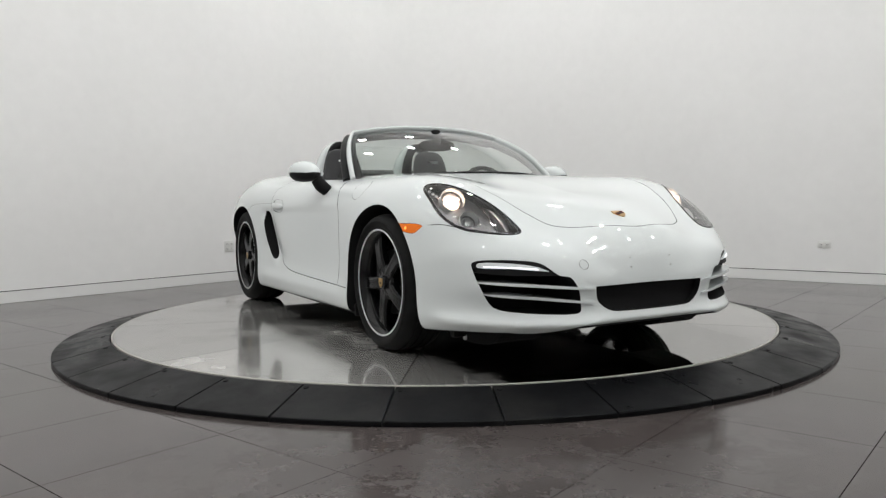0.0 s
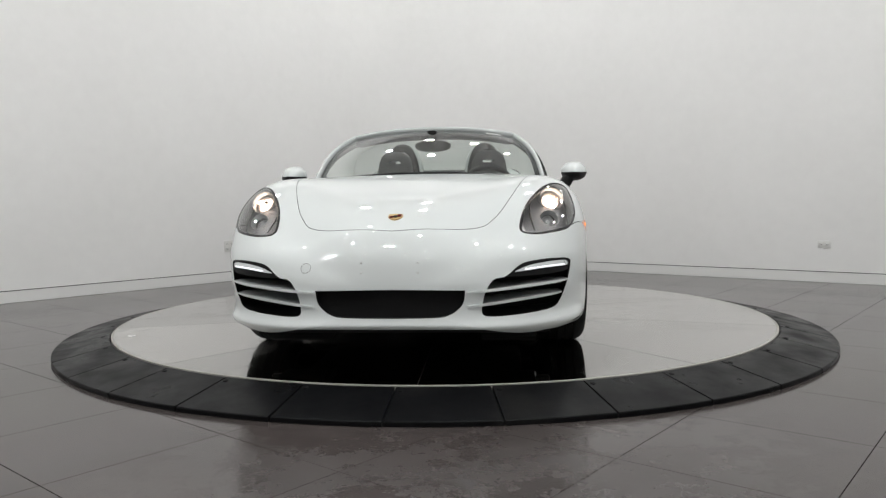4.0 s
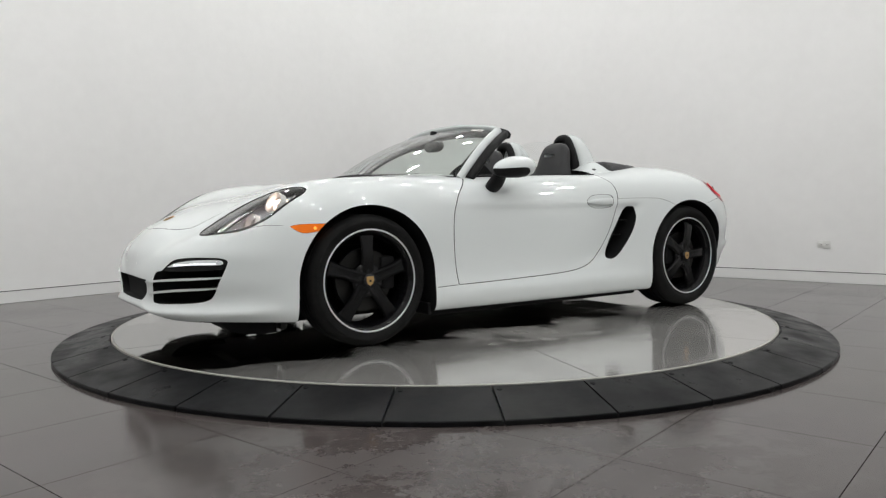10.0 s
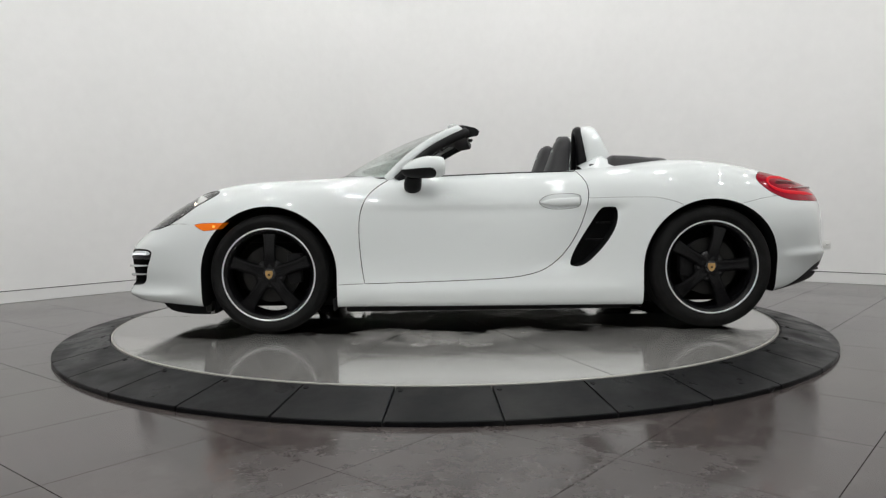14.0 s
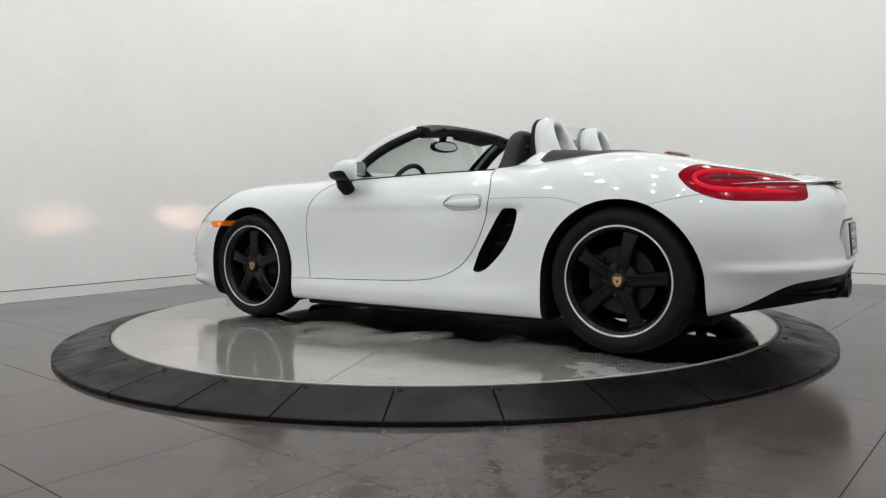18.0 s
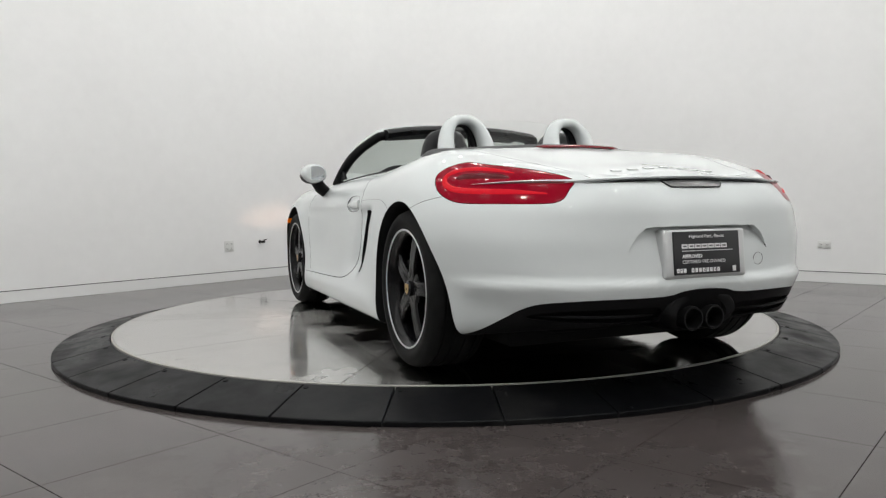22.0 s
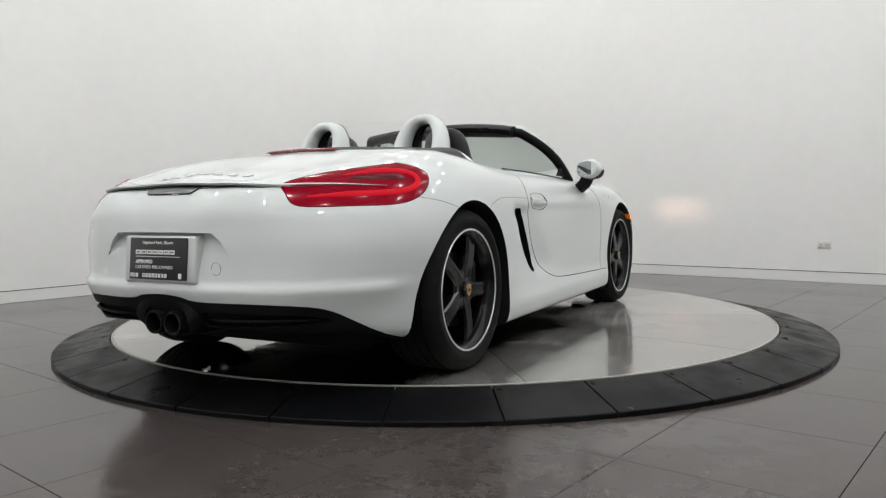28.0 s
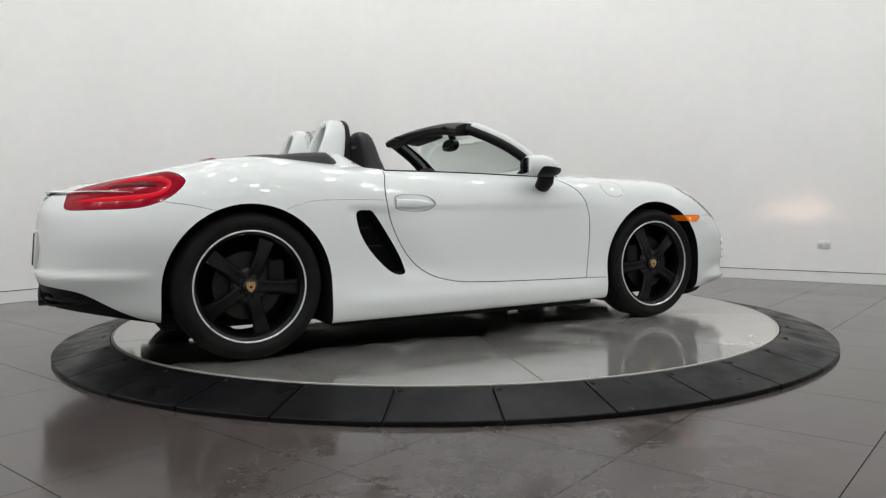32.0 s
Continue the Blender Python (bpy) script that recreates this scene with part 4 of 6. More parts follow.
for side in (1, -1):
    make_wheel(1.2375, side * .742, .335, .335, .108, math.pi / 2 + (0 if side > 0 else radians(-24)), side)
    make_wheel(-1.2375, side * .742, .345, .345, .124, math.pi / 2 + (.25 if side > 0 else .384), side)
    # liners and dark running gear behind the wheels
for x in (1.2375, -1.2375):
    v, f = tube([(x, -.62, .33), (x, .62, .33)], .035, up=(1, 0, 0))
    part("axle", mesh_of("axle", v, f, SHADOW), parent=car, sharp=40)
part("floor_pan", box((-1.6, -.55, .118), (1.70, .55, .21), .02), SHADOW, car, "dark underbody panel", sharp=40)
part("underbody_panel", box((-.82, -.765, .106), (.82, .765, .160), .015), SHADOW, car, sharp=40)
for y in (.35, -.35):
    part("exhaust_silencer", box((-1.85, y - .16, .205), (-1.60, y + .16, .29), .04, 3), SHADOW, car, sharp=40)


for s in (1, -1):
    loop_ = smooth_loop([(1.60, .10), (1.62, .085), (1.70, .083), (1.80, .092), (1.88, .115), (1.90, .17), (1.60, .17)], 3)
    part("air_dam", prism(loop_, XZ, min(s * .36, s * .60), max(s * .36, s * .60), 1), None, car, "black rubber lip under the nose")
    part("brake_duct", box((1.612, s * .64 - .035, .105), (1.650, s * .64 + .035, .165), .010, 2), STEEL, car, "bare metal bracket before the front wheel", sharp=40)
    part("duct_bolt", box((1.622, s * .60 - .010, .088), (1.642, s * .60 + .010, .112), .004, 2), SILVER, car, sharp=40)
    for x0, x1, y0, y1 in ((.865, .885, .66, .835), (-.850, -.830, .60, .815)):
        part("wheel_flap", box((x0, min(s * y0, s * y1), .125), (x1, max(s * y0, s * y1), .190), .006, 2), TRIM, car, "black rubber flap by the wheel", sharp=40)


# ---- lamps ----
heads = []
for s in (1, -1):
    bowl = carve(SKINMESH, prism(HEAD_LOOP, HEAD_AXES, 1.70, 2.2), "INTERSECT")
    bowl.transform(Matrix.Translation(-HEAD_W * .060))
    repaint(bowl, HOUSING, HOUSING)
    for c, r in ball:
        q = FACE_DIR.to_track_quat("Z", "Y").to_matrix()
        axes = tuple(tuple(q.col[k]) for k in range(3))
        u0, v0, w0 = (Vector(a).dot(c) for a in axes)
        hole = [(u0 + r * .94 * math.cos(a), v0 + r * .94 * math.sin(a)) for a in np.linspace(0, 2 * math.pi, 33)[:-1]]
        bowl = carve(bowl, prism(hole, axes, w0 - .07, w0 + .1), "DIFFERENCE")
    bowl = carve(bowl, prism(BORE[s], BARREL[s], BORE_W[s] - .40, BORE_W[s] + .1), "DIFFERENCE")
    repaint(bowl, HOUSING, HOUSING)
    me = bowl if s > 0 else mirrored(bowl)
    h = part("headlight", me, parent=car, label="almond headlight with dark housing, lit upper projector", sharp=30)
    heads.append(h)
    lens = carve(SKINMESH, prism(HEAD_LOOP, HEAD_AXES, 1.70, 2.2), "INTERSECT")
    keep = bmesh.new()
    keep.from_mesh(sorted_faces(lens))
    bmesh.ops.delete(keep, geom=[fc for fc in keep.faces if fc.material_index != 0], context="FACES")
    lm = bpy.data.meshes.new("lens")
    keep.to_mesh(lm)
    keep.free()
    lm.materials.clear()
    lm.materials.append(LENS)
    if s < 0:
        lm = mirrored(lm)
    lo_ = part("lens", sleek(lm), parent=h, label="clear curved headlight cover")
    lo_.visible_shadow = False
    # dark rim round the glass
    rim = []
    for q in HEAD_LOOP:
        pos = Vector(HEAD_AXES[0]) * q[0] + Vector(HEAD_AXES[1]) * q[1] + HEAD_W * 2.6
        rim.append(on_skin(pos, -HEAD_W)[0] + HEAD_W * -.002)
    rim.append(rim[0])
    v, f = tube(rim, .0075, .004, n=8, up=tuple(HEAD_W), caps=False)
    part("lens_seal", mesh_of("lens_seal", [(p[0], p[1] * s, p[2]) for p in v], [g[::-1] if s < 0 else g for g in f], GLOSS), parent=h)
    for k, (c, r) in enumerate(ball):
        q = FACE_DIR.to_track_quat("Z", "Y").to_matrix().to_4x4()
        m = Matrix.Diagonal((1, s, 1, 1)) @ Matrix.Translation(c) @ q
        v, f = lathe([(r * .925, -.012), (r * .935, -.002), (r * .965, .003), (r, -.002), (r, -.034), (r * .925, -.034)], 48, "z")
        part("lamp_ring", mesh_of("lamp_ring", *placed((v, f), m), PLASTIC), parent=h, sharp=40, label="pale silver ring")
        v, f = lathe([(r * .93, -.006), (r * .86, -.024), (r * .74, -.038), (r * .60, -.046)] if k == 0 else [(r * .93, -.006), (r * .84, -.030), (r * .55, -.048), (.0005, -.055)], 48, "z", False)
        part("reflector", mesh_of("reflector", *placed((v, f), m), LAMPCHROME), parent=h, sharp=60)
        # bezel step inside the ring
        v, f = lathe([(r * .70, -.030), (r * .72, -.024), (r * .76, -.026), (r * .76, -.040), (r * .70, -.040)], 40, "z")
        part("lamp_bezel", mesh_of("lamp_bezel", *placed((v, f), m), HOUSING), parent=h, sharp=40)
        if k:
            prof = [(.0005, -.010)] + [(r * .52 * math.sin(a), -.034 + .024 * math.cos(a)) for a in np.linspace(.2, math.pi / 2, 8)] + [(r * .50, -.044), (.0005, -.044)]
            v, f = lathe(prof, 32, "z")
            part("projector_lens", mesh_of("projector_lens", *placed((v, f), m), LENS), parent=h, sharp=50)
            v, f = disc(r * .22, -.050, -.030, 20, "z", .002)
            part("lamp_capsule", mesh_of("lamp_capsule", *placed((v, f), m), SILVER), parent=h, sharp=40)
        else:
            mb = Matrix.Diagonal((1, s, 1, 1)) @ Matrix.Translation(c - BEAM_DIR[s] * .24) @ BEAM_DIR[s].to_track_quat("Z", "Y").to_matrix().to_4x4() @ Matrix.Diagonal((1.0, .40, 1, 1))
            v, f = disc(.0210, 0, -.004, 24, "z")
            part("bulb", mesh_of("bulb", *placed((v, f), mb), BEAM), parent=h, label="glowing warm white bulb")
            # added barrel, hidden in the body, that shapes the beam on the wall
            v, f = lathe([(.0260, -.004), (.0260, .150), (.0280, .150), (.0280, -.004)], 28, "z")
            part("beam_narrowing_barrel", mesh_of("beam_narrowing_barrel", *placed((v, f), mb), SHADOW), parent=h)
            # throat and dome emit on their own, in place of the lit core
            v, f = lathe([(.0272, .148), (.0272, .250), (.0284, .250), (.0284, .148)], 28, "z")
            part("lamp_throat", mesh_of("lamp_throat", *placed((v, f), mb), HALO), parent=h)
            v, f = lathe([(.0005, -.014), (r * .28, -.016), (r * .46, -.022), (r * .58, -.034), (r * .60, -.048), (.0005, -.048)], 36, "z")
            dome = bmesh.new()
            dome.from_mesh(mesh_of("lamp_halo", *placed((v, f), Matrix.Translation(c) @ q), HALO))
            bmesh.ops.recalc_face_normals(dome, faces=dome.faces)
            dm = bpy.data.meshes.new("lamp_halo")
            dome.to_mesh(dm)
            dome.free()
            dm = repaint(carve(dm, prism(BORE[s], BARREL[s], BORE_W[s] - .11, BORE_W[s] + .1), "DIFFERENCE"), HALO, HALO)
            part("lamp_halo", dm if s > 0 else mirrored(dm), parent=h, label="warm glowing dome standing in for the lamp's bright core")
    # long turn-signal reflector on the inner flank, and a row of added discs for sparkles above
    for nm, pts, deep, w, th, mat in (("turn_reflector", [(1.775, .595, .775), (1.84, .575, .73), (1.90, .568, .67), (1.94, .575, .625)], .050, .015, .006, LAMPCHROME),
                                      ("housing_rib", [(1.72, .63, .80), (1.80, .625, .755), (1.87, .622, .70), (1.93, .625, .63)], .052, .005, .005, GLOSS)):
        path = [on_skin(Vector(c) + HEAD_W * .5, -HEAD_W)[0] - HEAD_W * deep for c in smooth_loop(pts, 6, False)]
        v, f = tube(path, w, th, 10, tuple(HEAD_W), True, [.45 + .55 * math.sin(math.pi * min(1, .12 + .88 * i / (len(path) - 1))) for i in range(len(path))])
        part(nm, mesh_of(nm, [(c[0], c[1] * s, c[2]) for c in v], [g[::-1] if s < 0 else g for g in f], mat), parent=h, sharp=40)
    # five small chrome discs added to make glints along the outer edge
    for i in range(5):
        c = on_skin(Vector((1.575 + .030 * i, .752 - .001 * i, .790 - .012 * i)) + HEAD_W * .5, -HEAD_W)[0] - HEAD_W * .022
        v, f = disc(.0075, -.004, .003, 12, "z", .002)
        part("sparkle_disc", mesh_of("sparkle_disc", *placed((v, f), Matrix.Diagonal((1, s, 1, 1)) @ Matrix.Translation(c) @ HEAD_W.to_track_quat("Z", "Y").to_matrix().to_4x4()), LAMPCHROME), parent=h, sharp=40)

# tail lamps: red skin, two glowing tubes, a smoked band and the white blade through the middle
tails = pair("tail_light", tail_mesh, RED, "large red wraparound tail light with glowing tubes", SMOKED)
TAIL_W = Vector(TAIL_AXES[2])


def on_tail(points, lift=.003, n=8):
    """A smooth path laid on the skin near the tail light."""
    out = []
    for q in smooth_loop(points, n, False):
        p, nrm = on_skin(Vector(q) + TAIL_W * .5, -TAIL_W)
        out.append(p + TAIL_W * lift)
    return out


for name, path, r, mat, lab in (
        ("light_tube", [(-1.80, .628, .826), (-1.74, .672, .838), (-1.66, .722, .843), (-1.590, .768, .834), (-1.566, .800, .810), (-1.592, .812, .780), (-1.66, .792, .757), (-1.76, .728, .746), (-1.86, .645, .743), (-1.945, .568, .742)], .0125, REDGLOW, "softly glowing red light guide bent round the lamp"),
        ("smoked_core", [(-1.80, .645, .800), (-1.74, .695, .806), (-1.67, .745, .808), (-1.615, .780, .804)], .0165, SMOKED, "dark smoked red middle of the lamp")):
    path = on_tail(path, .0004)
    n = len(path)
    v, f = tube(path, r, .0035, 10, tuple(TAIL_W), True, [min(1, .25 + 5 * min(i, n - 1 - i) / n) for i in range(n)])
    pair_mesh(name, (v, f), mat, lab, 40, tails)
pth = on_tail([(-1.972, .482, .793), (-1.92, .540, .789), (-1.85, .615, .784), (-1.77, .695, .778), (-1.70, .750, .773)], .004, 10)
v, f = tube(pth, .0105, .004, 10, (0, 0, 1), True, [1.25 * (1 - i / (len(pth) - 1)) ** .8 + .08 for i in range(len(pth))])
pair_mesh("light_blade", (v, f), PAINT, "white blade continuing the spoiler", 40, tails)
pth = [q + Vector((0, 0, -.0115 * (1 - i / len(pth)))) for i, q in enumerate(pth)]
v, f = tube(pth[:-6], .0050, .0035, 8, (0, 0, 1), True, [1.2 - 1.0 * i / len(pth) for i in range(len(pth) - 6)])
pair_mesh("reflector_band", (v, f), DARKLENS, "grey reflector strip under the blade", 40, tails)

markers = pair("side_marker", marker_mesh, AMBER, "amber side marker light", AMBER)
p, nrm = on_skin((1.535, 1.2, .607), (0, -1, 0))
v, f = disc(.008, 0, .004, 14, "y", .001)
pair_mesh("marker_bulb", placed((v, f), Matrix.Translation(p - Vector((0, .002, 0)))), AMBERGLOW, "", 40, markers)


# ---- front openings: mesh, slats, daytime lights ----
def band(loop, lo, hi):
    """The slice of the skin inside a loop drawn from the front."""
    return carve(SKINMESH, prism(loop, YZ, lo, hi, 0), "INTERSECT")


DRL_LOOP = smooth_loop([(.733, .451), (.729, .464), (.715, .468), (.690, .469), (.630, .466), (.560, .455), (.515, .438), (.508, .433), (.560, .437), (.640, .444), (.715, .445)], 4)
SURROUND = smooth_loop([(.745, .452), (.740, .469), (.721, .477), (.690, .479), (.630, .479), (.545, .467), (.492, .434), (.470, .416), (.60, .416), (.722, .424), (.735, .44)], 4)
bez = band(SURROUND, 1.88, 2.4)
bez.transform(Matrix.Translation((-.006, 0, 0)))
bezels = pair("fog_light_bezel", bez, TRIM, "black bezel", TRIM, [front_bumper, front_bumper])
drl = band(DRL_LOOP, 1.88, 2.4)
drls = pair("daytime_light", drl, DRL, "slim white daytime running light, lit", DRL, bezels)
path = [on_skin((2.8, y, z), (-1, 0, 0))[0] + Vector((.001, 0, 0)) for y, z in smooth_loop([(.718, .451), (.660, .450), (.600, .446), (.545, .441)], 6, False)]
pair_mesh("light_bar", tube(path, .0032, .0030, 8), DRLBAR, "bright strip of the daytime light", 40, drls)
for y, z in ((.716, .459), (.543, .445)):
    c = on_skin((2.8, y, z), (-1, 0, 0))[0]
    pair_mesh("lamp_end", tube([c + Vector((-.004, 0, 0)), c + Vector((.0015, 0, 0))], .0065, n=14), LAMPCHROME, "", 40, drls)
for top, end in (((.392, .358), .716), ((.341, .301), .690)):
    lp = smooth_loop([(end, top[0] - .003), (end, top[0] - .011), (.55, top[0] - .023), (.335, top[1] - .007), (.322, top[1] - .002), (.335, top[1] + .002), (.55, top[0] - .011)], 3)
    sl = band(lp, 1.88, 2.4)
    sl.transform(Matrix.Translation((.009, 0, 0)))
    pair("grille_slat", sl, PAINT, "white horizontal slat", PAINT, [front_bumper, front_bumper])
net = band(GRILLE, 2.0, 2.4)
net.transform(Matrix.Translation((-.035, 0, 0)))
part("lower_grille", repaint(net, SHADOW, SHADOW), parent=front_bumper, label="black mesh lower grille", sharp=30)
for y, z in ((.115, .435), (-.115, .435), (.115, .475), (-.115, .475)):
    p, nrm = on_skin((2.6, y, z), (-1, 0, 0))
    v, f = disc(.0035, -.001, .0004, 10, "x")
    part("plate_plug", mesh_of("plate_plug", [(q[0] + p.x, q[1] + p.y, q[2] + p.z) for q in v], f, PLASTIC), parent=front_bumper)
p, nrm = on_skin((2.8, -.350, .455), (-1, 0, 0))
v, f = lathe([(.0205, 0), (.0218, 0), (.0218, .0010), (.0205, .0010)], 32, "x")
part("tow_cap_ring", mesh_of("tow_cap_ring", *placed((v, f), Matrix.Translation(p + nrm * .0003) @ nrm.to_track_quat("X", "Z").to_matrix().to_4x4()), DARKLENS), parent=front_bumper)
p, nrm = on_skin((1.993, 0, 1.2), (0, 0, -1))
q = nrm.to_track_quat("Z", "X").to_matrix().to_4x4()
crest = smooth_loop([(-.030, .022), (-.030, .022), (0, .027), (.030, .022), (.030, .022), (.031, -.003), (.018, -.022), (0, -.032), (-.018, -.022), (-.031, -.003)], 3)
v = [tuple(Matrix.Translation(p) @ q @ Vector((c[1], c[0], h))) for h in (-.001, .0045) for c in crest]
nn = len(crest)
f = [tuple(range(nn - 1, -1, -1)), tuple(range(nn, 2 * nn))] + [(j, (j + 1) % nn, nn + (j + 1) % nn, nn + j) for j in range(nn)]
badge = part("hood_badge", mesh_of("hood_badge", v, f, GOLD, False), parent=car, label="small gold shield badge on the hood")
for cy, cx, w, hgt in ((-.017, .008, .009, .010), (.017, -.008, .008, .010), (0, 0, .008, .009)):
    bm = box((cx - hgt, cy - w, .004), (cx + hgt, cy + w, .0056), .002, 1, Matrix.Translation(p) @ q)
    part("badge_field", bm, SMOKED if cx else TRIM, badge)

# ---- intakes and handles ----
for s, d in ((1, doors[0]), (-1, doors[1])):
    for j, (xx, zz, w) in enumerate(((-.665, .60, .055), (-.600, .505, .05))):
        bm = box((xx - w, .775, zz - .004), (xx + w, .797, zz + .004), .003, 2)
        bmesh.ops.transform(bm, matrix=Matrix.Diagonal((1, s, 1, 1)), verts=bm.verts)
        bmesh.ops.recalc_face_normals(bm, faces=bm.faces)
        part("intake_slat", bm, TRIM, body, sharp=40)
    # handle: a shallow oval cup and the grip across it
    lp = offset_loop(CUP, .0006)
    ring_pts = [on_skin((q[0], s * 1.2, q[1]), (0, -s, 0))[0] + Vector((0, -.0005 * s, 0)) for q in lp]
    ring_pts.append(ring_pts[0])
    v, f = tube(ring_pts, .0016, n=5, up=(0, 1, 0), caps=False)
    part("handle_outline", mesh_of("handle_outline", v, f, DARKLENS), parent=d)
    pts = []
    for t in np.linspace(0, 1, 13):
        xx = -.283 - .215 * t
        pp = on_skin((xx, s * 1.2, .714 + .006 * t), (0, -s, 0))[0]
        pts.append(pp + Vector((0, s * -.003, .002)))
    v, f = tube(pts, .022, .011, 14, (0, s, 0), True, [.25] + [.25 + .75 * math.sin(math.pi * min(.5, t * .9)) ** .8 for t in np.linspace(.06, 1, 12)])
    part("door_handle", mesh_of("door_handle", v, f, PAINT), parent=d, sharp=50, label="white flush door handle")
    seam = [on_skin((q[0], s * 1.2, q[1]), (0, -s, 0))[0] for q in smooth_loop([(-.553, .738), (-.70, .741), (-.906, .739), (-1.011, .719), (-1.070, .696)], 6, False)]
    v, f = tube(seam, .0011, n=5, up=(0, 1, 0))
    part("panel_seam", mesh_of("panel_seam", v, f, DARKLENS), parent=body)
    # belt seal along the top of the door
    pts = []
    for xx in np.linspace(.53, -.50, 22):
        pts.append((xx, s * .695, top_z(xx, .70) + .004))
    v, f = tube([(q[0], q[1], q[2] - .003) for q in pts], .004, .007, 6, (0, 0, 1))
    part("belt_seal", mesh_of("belt_seal", v, f, TRIM), parent=d, sharp=50)


# ---- windscreen ----
def base_pt(v):
    return Vector((.905 - .345 * abs(v) ** 2.2, .690 * v, .905 - .030 * v * v))


def head_pt(v):
    return Vector((.195 - .045 * abs(v) ** 2.5, .525 * v, 1.214 - .046 * abs(v) ** 2.4))


def screen_pt(u, v):
    """u from the cowl to the header, v across."""
    a, b = base_pt(v), head_pt(v)
    bulge = Vector((.30, 0, .60)).normalized() * .030 * math.sin(math.pi * u)
    return a.lerp(b, u) + bulge + Vector((0, .045 * v * math.sin(math.pi * u) * .6, 0))


nu, nv = 14, 29
v = [screen_pt(i / nu, -1 + 2 * j / (nv - 1)) for i in range(nu + 1) for j in range(nv)]
f = [(i * nv + j, i * nv + j + 1, (i + 1) * nv + j + 1, (i + 1) * nv + j) for i in range(nu) for j in range(nv - 1)]
screen = part("windscreen", mesh_of("windscreen", v, f, GLASS), parent=car, label="clear raked windscreen with a green tint")
screen.visible_shadow = False
# black printed border on the glass
band_v, band_f = [], []
for s in (-1, 1):
    o = len(band_v)
    for i in range(nu + 1):
        for w in (1.0, .955):
            p = screen_pt(i / nu, s * w)
            band_v.append(p + Vector((-.002, 0, -.003)))
    band_f += [(o + 2 * i, o + 2 * i + 1, o + 2 * i + 3, o + 2 * i + 2) for i in range(nu)]
o = len(band_v)
for j in range(nv):
    for u in (1.0, .945):
        band_v.append(screen_pt(u, -1 + 2 * j / (nv - 1)) + Vector((-.002, 0, -.003)))
band_f += [(o + 2 * j, o + 2 * j + 1, o + 2 * j + 3, o + 2 * j + 2) for j in range(nv - 1)]
part("glass_border", mesh_of("glass_border", band_v, band_f, TRIM), parent=screen, label="black printed border")
# screen surround: white outside, black lining inside
rim = [screen_pt(u, -1.0) for u in np.linspace(-.04, 1, 16)] + [screen_pt(1, t) for t in np.linspace(-.93, .93, 25)] + [screen_pt(u, 1.0) for u in np.linspace(1, -.04, 16)]
rim = [Vector((p.x + .004, p.y * 1.020, p.z - .002)) for p in rim]
v, f = tube(rim, .013, .026, 12, (1, 0, .8))
frame_ob = part("windscreen_frame", mesh_of("windscreen_frame", v, f, PAINT), parent=car, label="white windscreen frame with black lining", sharp=60)
lin = [Vector((p.x - .036, p.y * 1.018, p.z - .028)) for p in rim[1:-1]]
v, f = tube(lin, .029, .026, 12, (1, 0, .8))
part("frame_lining", mesh_of("frame_lining", v, f, TRIM), parent=frame_ob, label="black inner lining", sharp=60)
# header panel
hv = []
for j in range(21):
    t = -1 + 2 * j / 20
    p = screen_pt(1, t * .95)
    for dx, dz in ((.01, .010), (-.05, .008), (-.100, -.004), (-.122, -.024), (-.112, -.050), (-.05, -.062), (.01, -.040)):
        hv.append((p.x + dx, p.y * (1.0 + .02 * (dx < -.02)), p.z + dz))
hf = [(j * 7 + i, j * 7 + (i + 1) % 7, (j + 1) * 7 + (i + 1) % 7, (j + 1) * 7 + i) for j in range(20) for i in range(7)] + [tuple(range(6, -1, -1)), tuple(range(140, 147))]
part("header_panel", mesh_of("header_panel", hv, hf, TRIM), parent=frame_ob, label="black header panel of the open roof", sharp=40)
for s in (1, -1):
    bm = box((-.085, -.185, -.013), (.085, .185, .013), .012, 3, Matrix.Translation((.185, s * .265, 1.160)) @ Matrix.Rotation(radians(-s * 4), 4, "X") @ Matrix.Rotation(radians(6), 4, "Y"))
    part("sun_visor", bm, CLOTH, frame_ob, "folded black sun visor", sharp=40)
    bm = box((-.02, -.03, -.010), (.035, .03, .010), .006, 2, Matrix.Translation((.055, s * .33, 1.170)))
    part("roof_latch", bm, TRIM, frame_ob, sharp=40)
    # door window sail: the small black triangle at the foot of the pillar
    tri = [(.50, .880), (.335, .885), (.432, .965)]
    vv = [(x, s * yy, z) for yy in (.705, .690) for x, z in tri]
    part("mirror_sail", mesh_of("mirror_sail", vv, [(0, 1, 2), (5, 4, 3), (0, 3, 4, 1), (1, 4, 5, 2), (2, 5, 3, 0)], TRIM, False), parent=doors[0 if s > 0 else 1])
MIRROR_POSE = Matrix.Translation((.275, .005, 1.100)) @ Matrix.Rotation(radians(-9), 4, "Z") @ Matrix.Rotation(radians(2), 4, "Y")
face = [(.118 * math.copysign(abs(math.cos(a)) ** .85, math.cos(a)), .037 * math.copysign(abs(math.sin(a)) ** .85, math.sin(a))) for a in np.linspace(0, 2 * math.pi, 41)[:-1]]


def mirror_plate(loop, x0, x1, mat):
    """A plate over a loop drawn across the car, in the mirror's tilted pose."""
    me = prism(loop, YZ, x0, x1, 0)
    me.transform(MIRROR_POSE)
    return repaint(me, mat, mat)


rear_view = part("rear_view_mirror", mirror_plate(face, -.012, .022, TRIM), parent=car, label="black oval interior mirror under the header")
part("mirror_glass", mirror_plate(offset_loop(face, -.009), -.0135, -.0115, MIRROR), parent=rear_view)
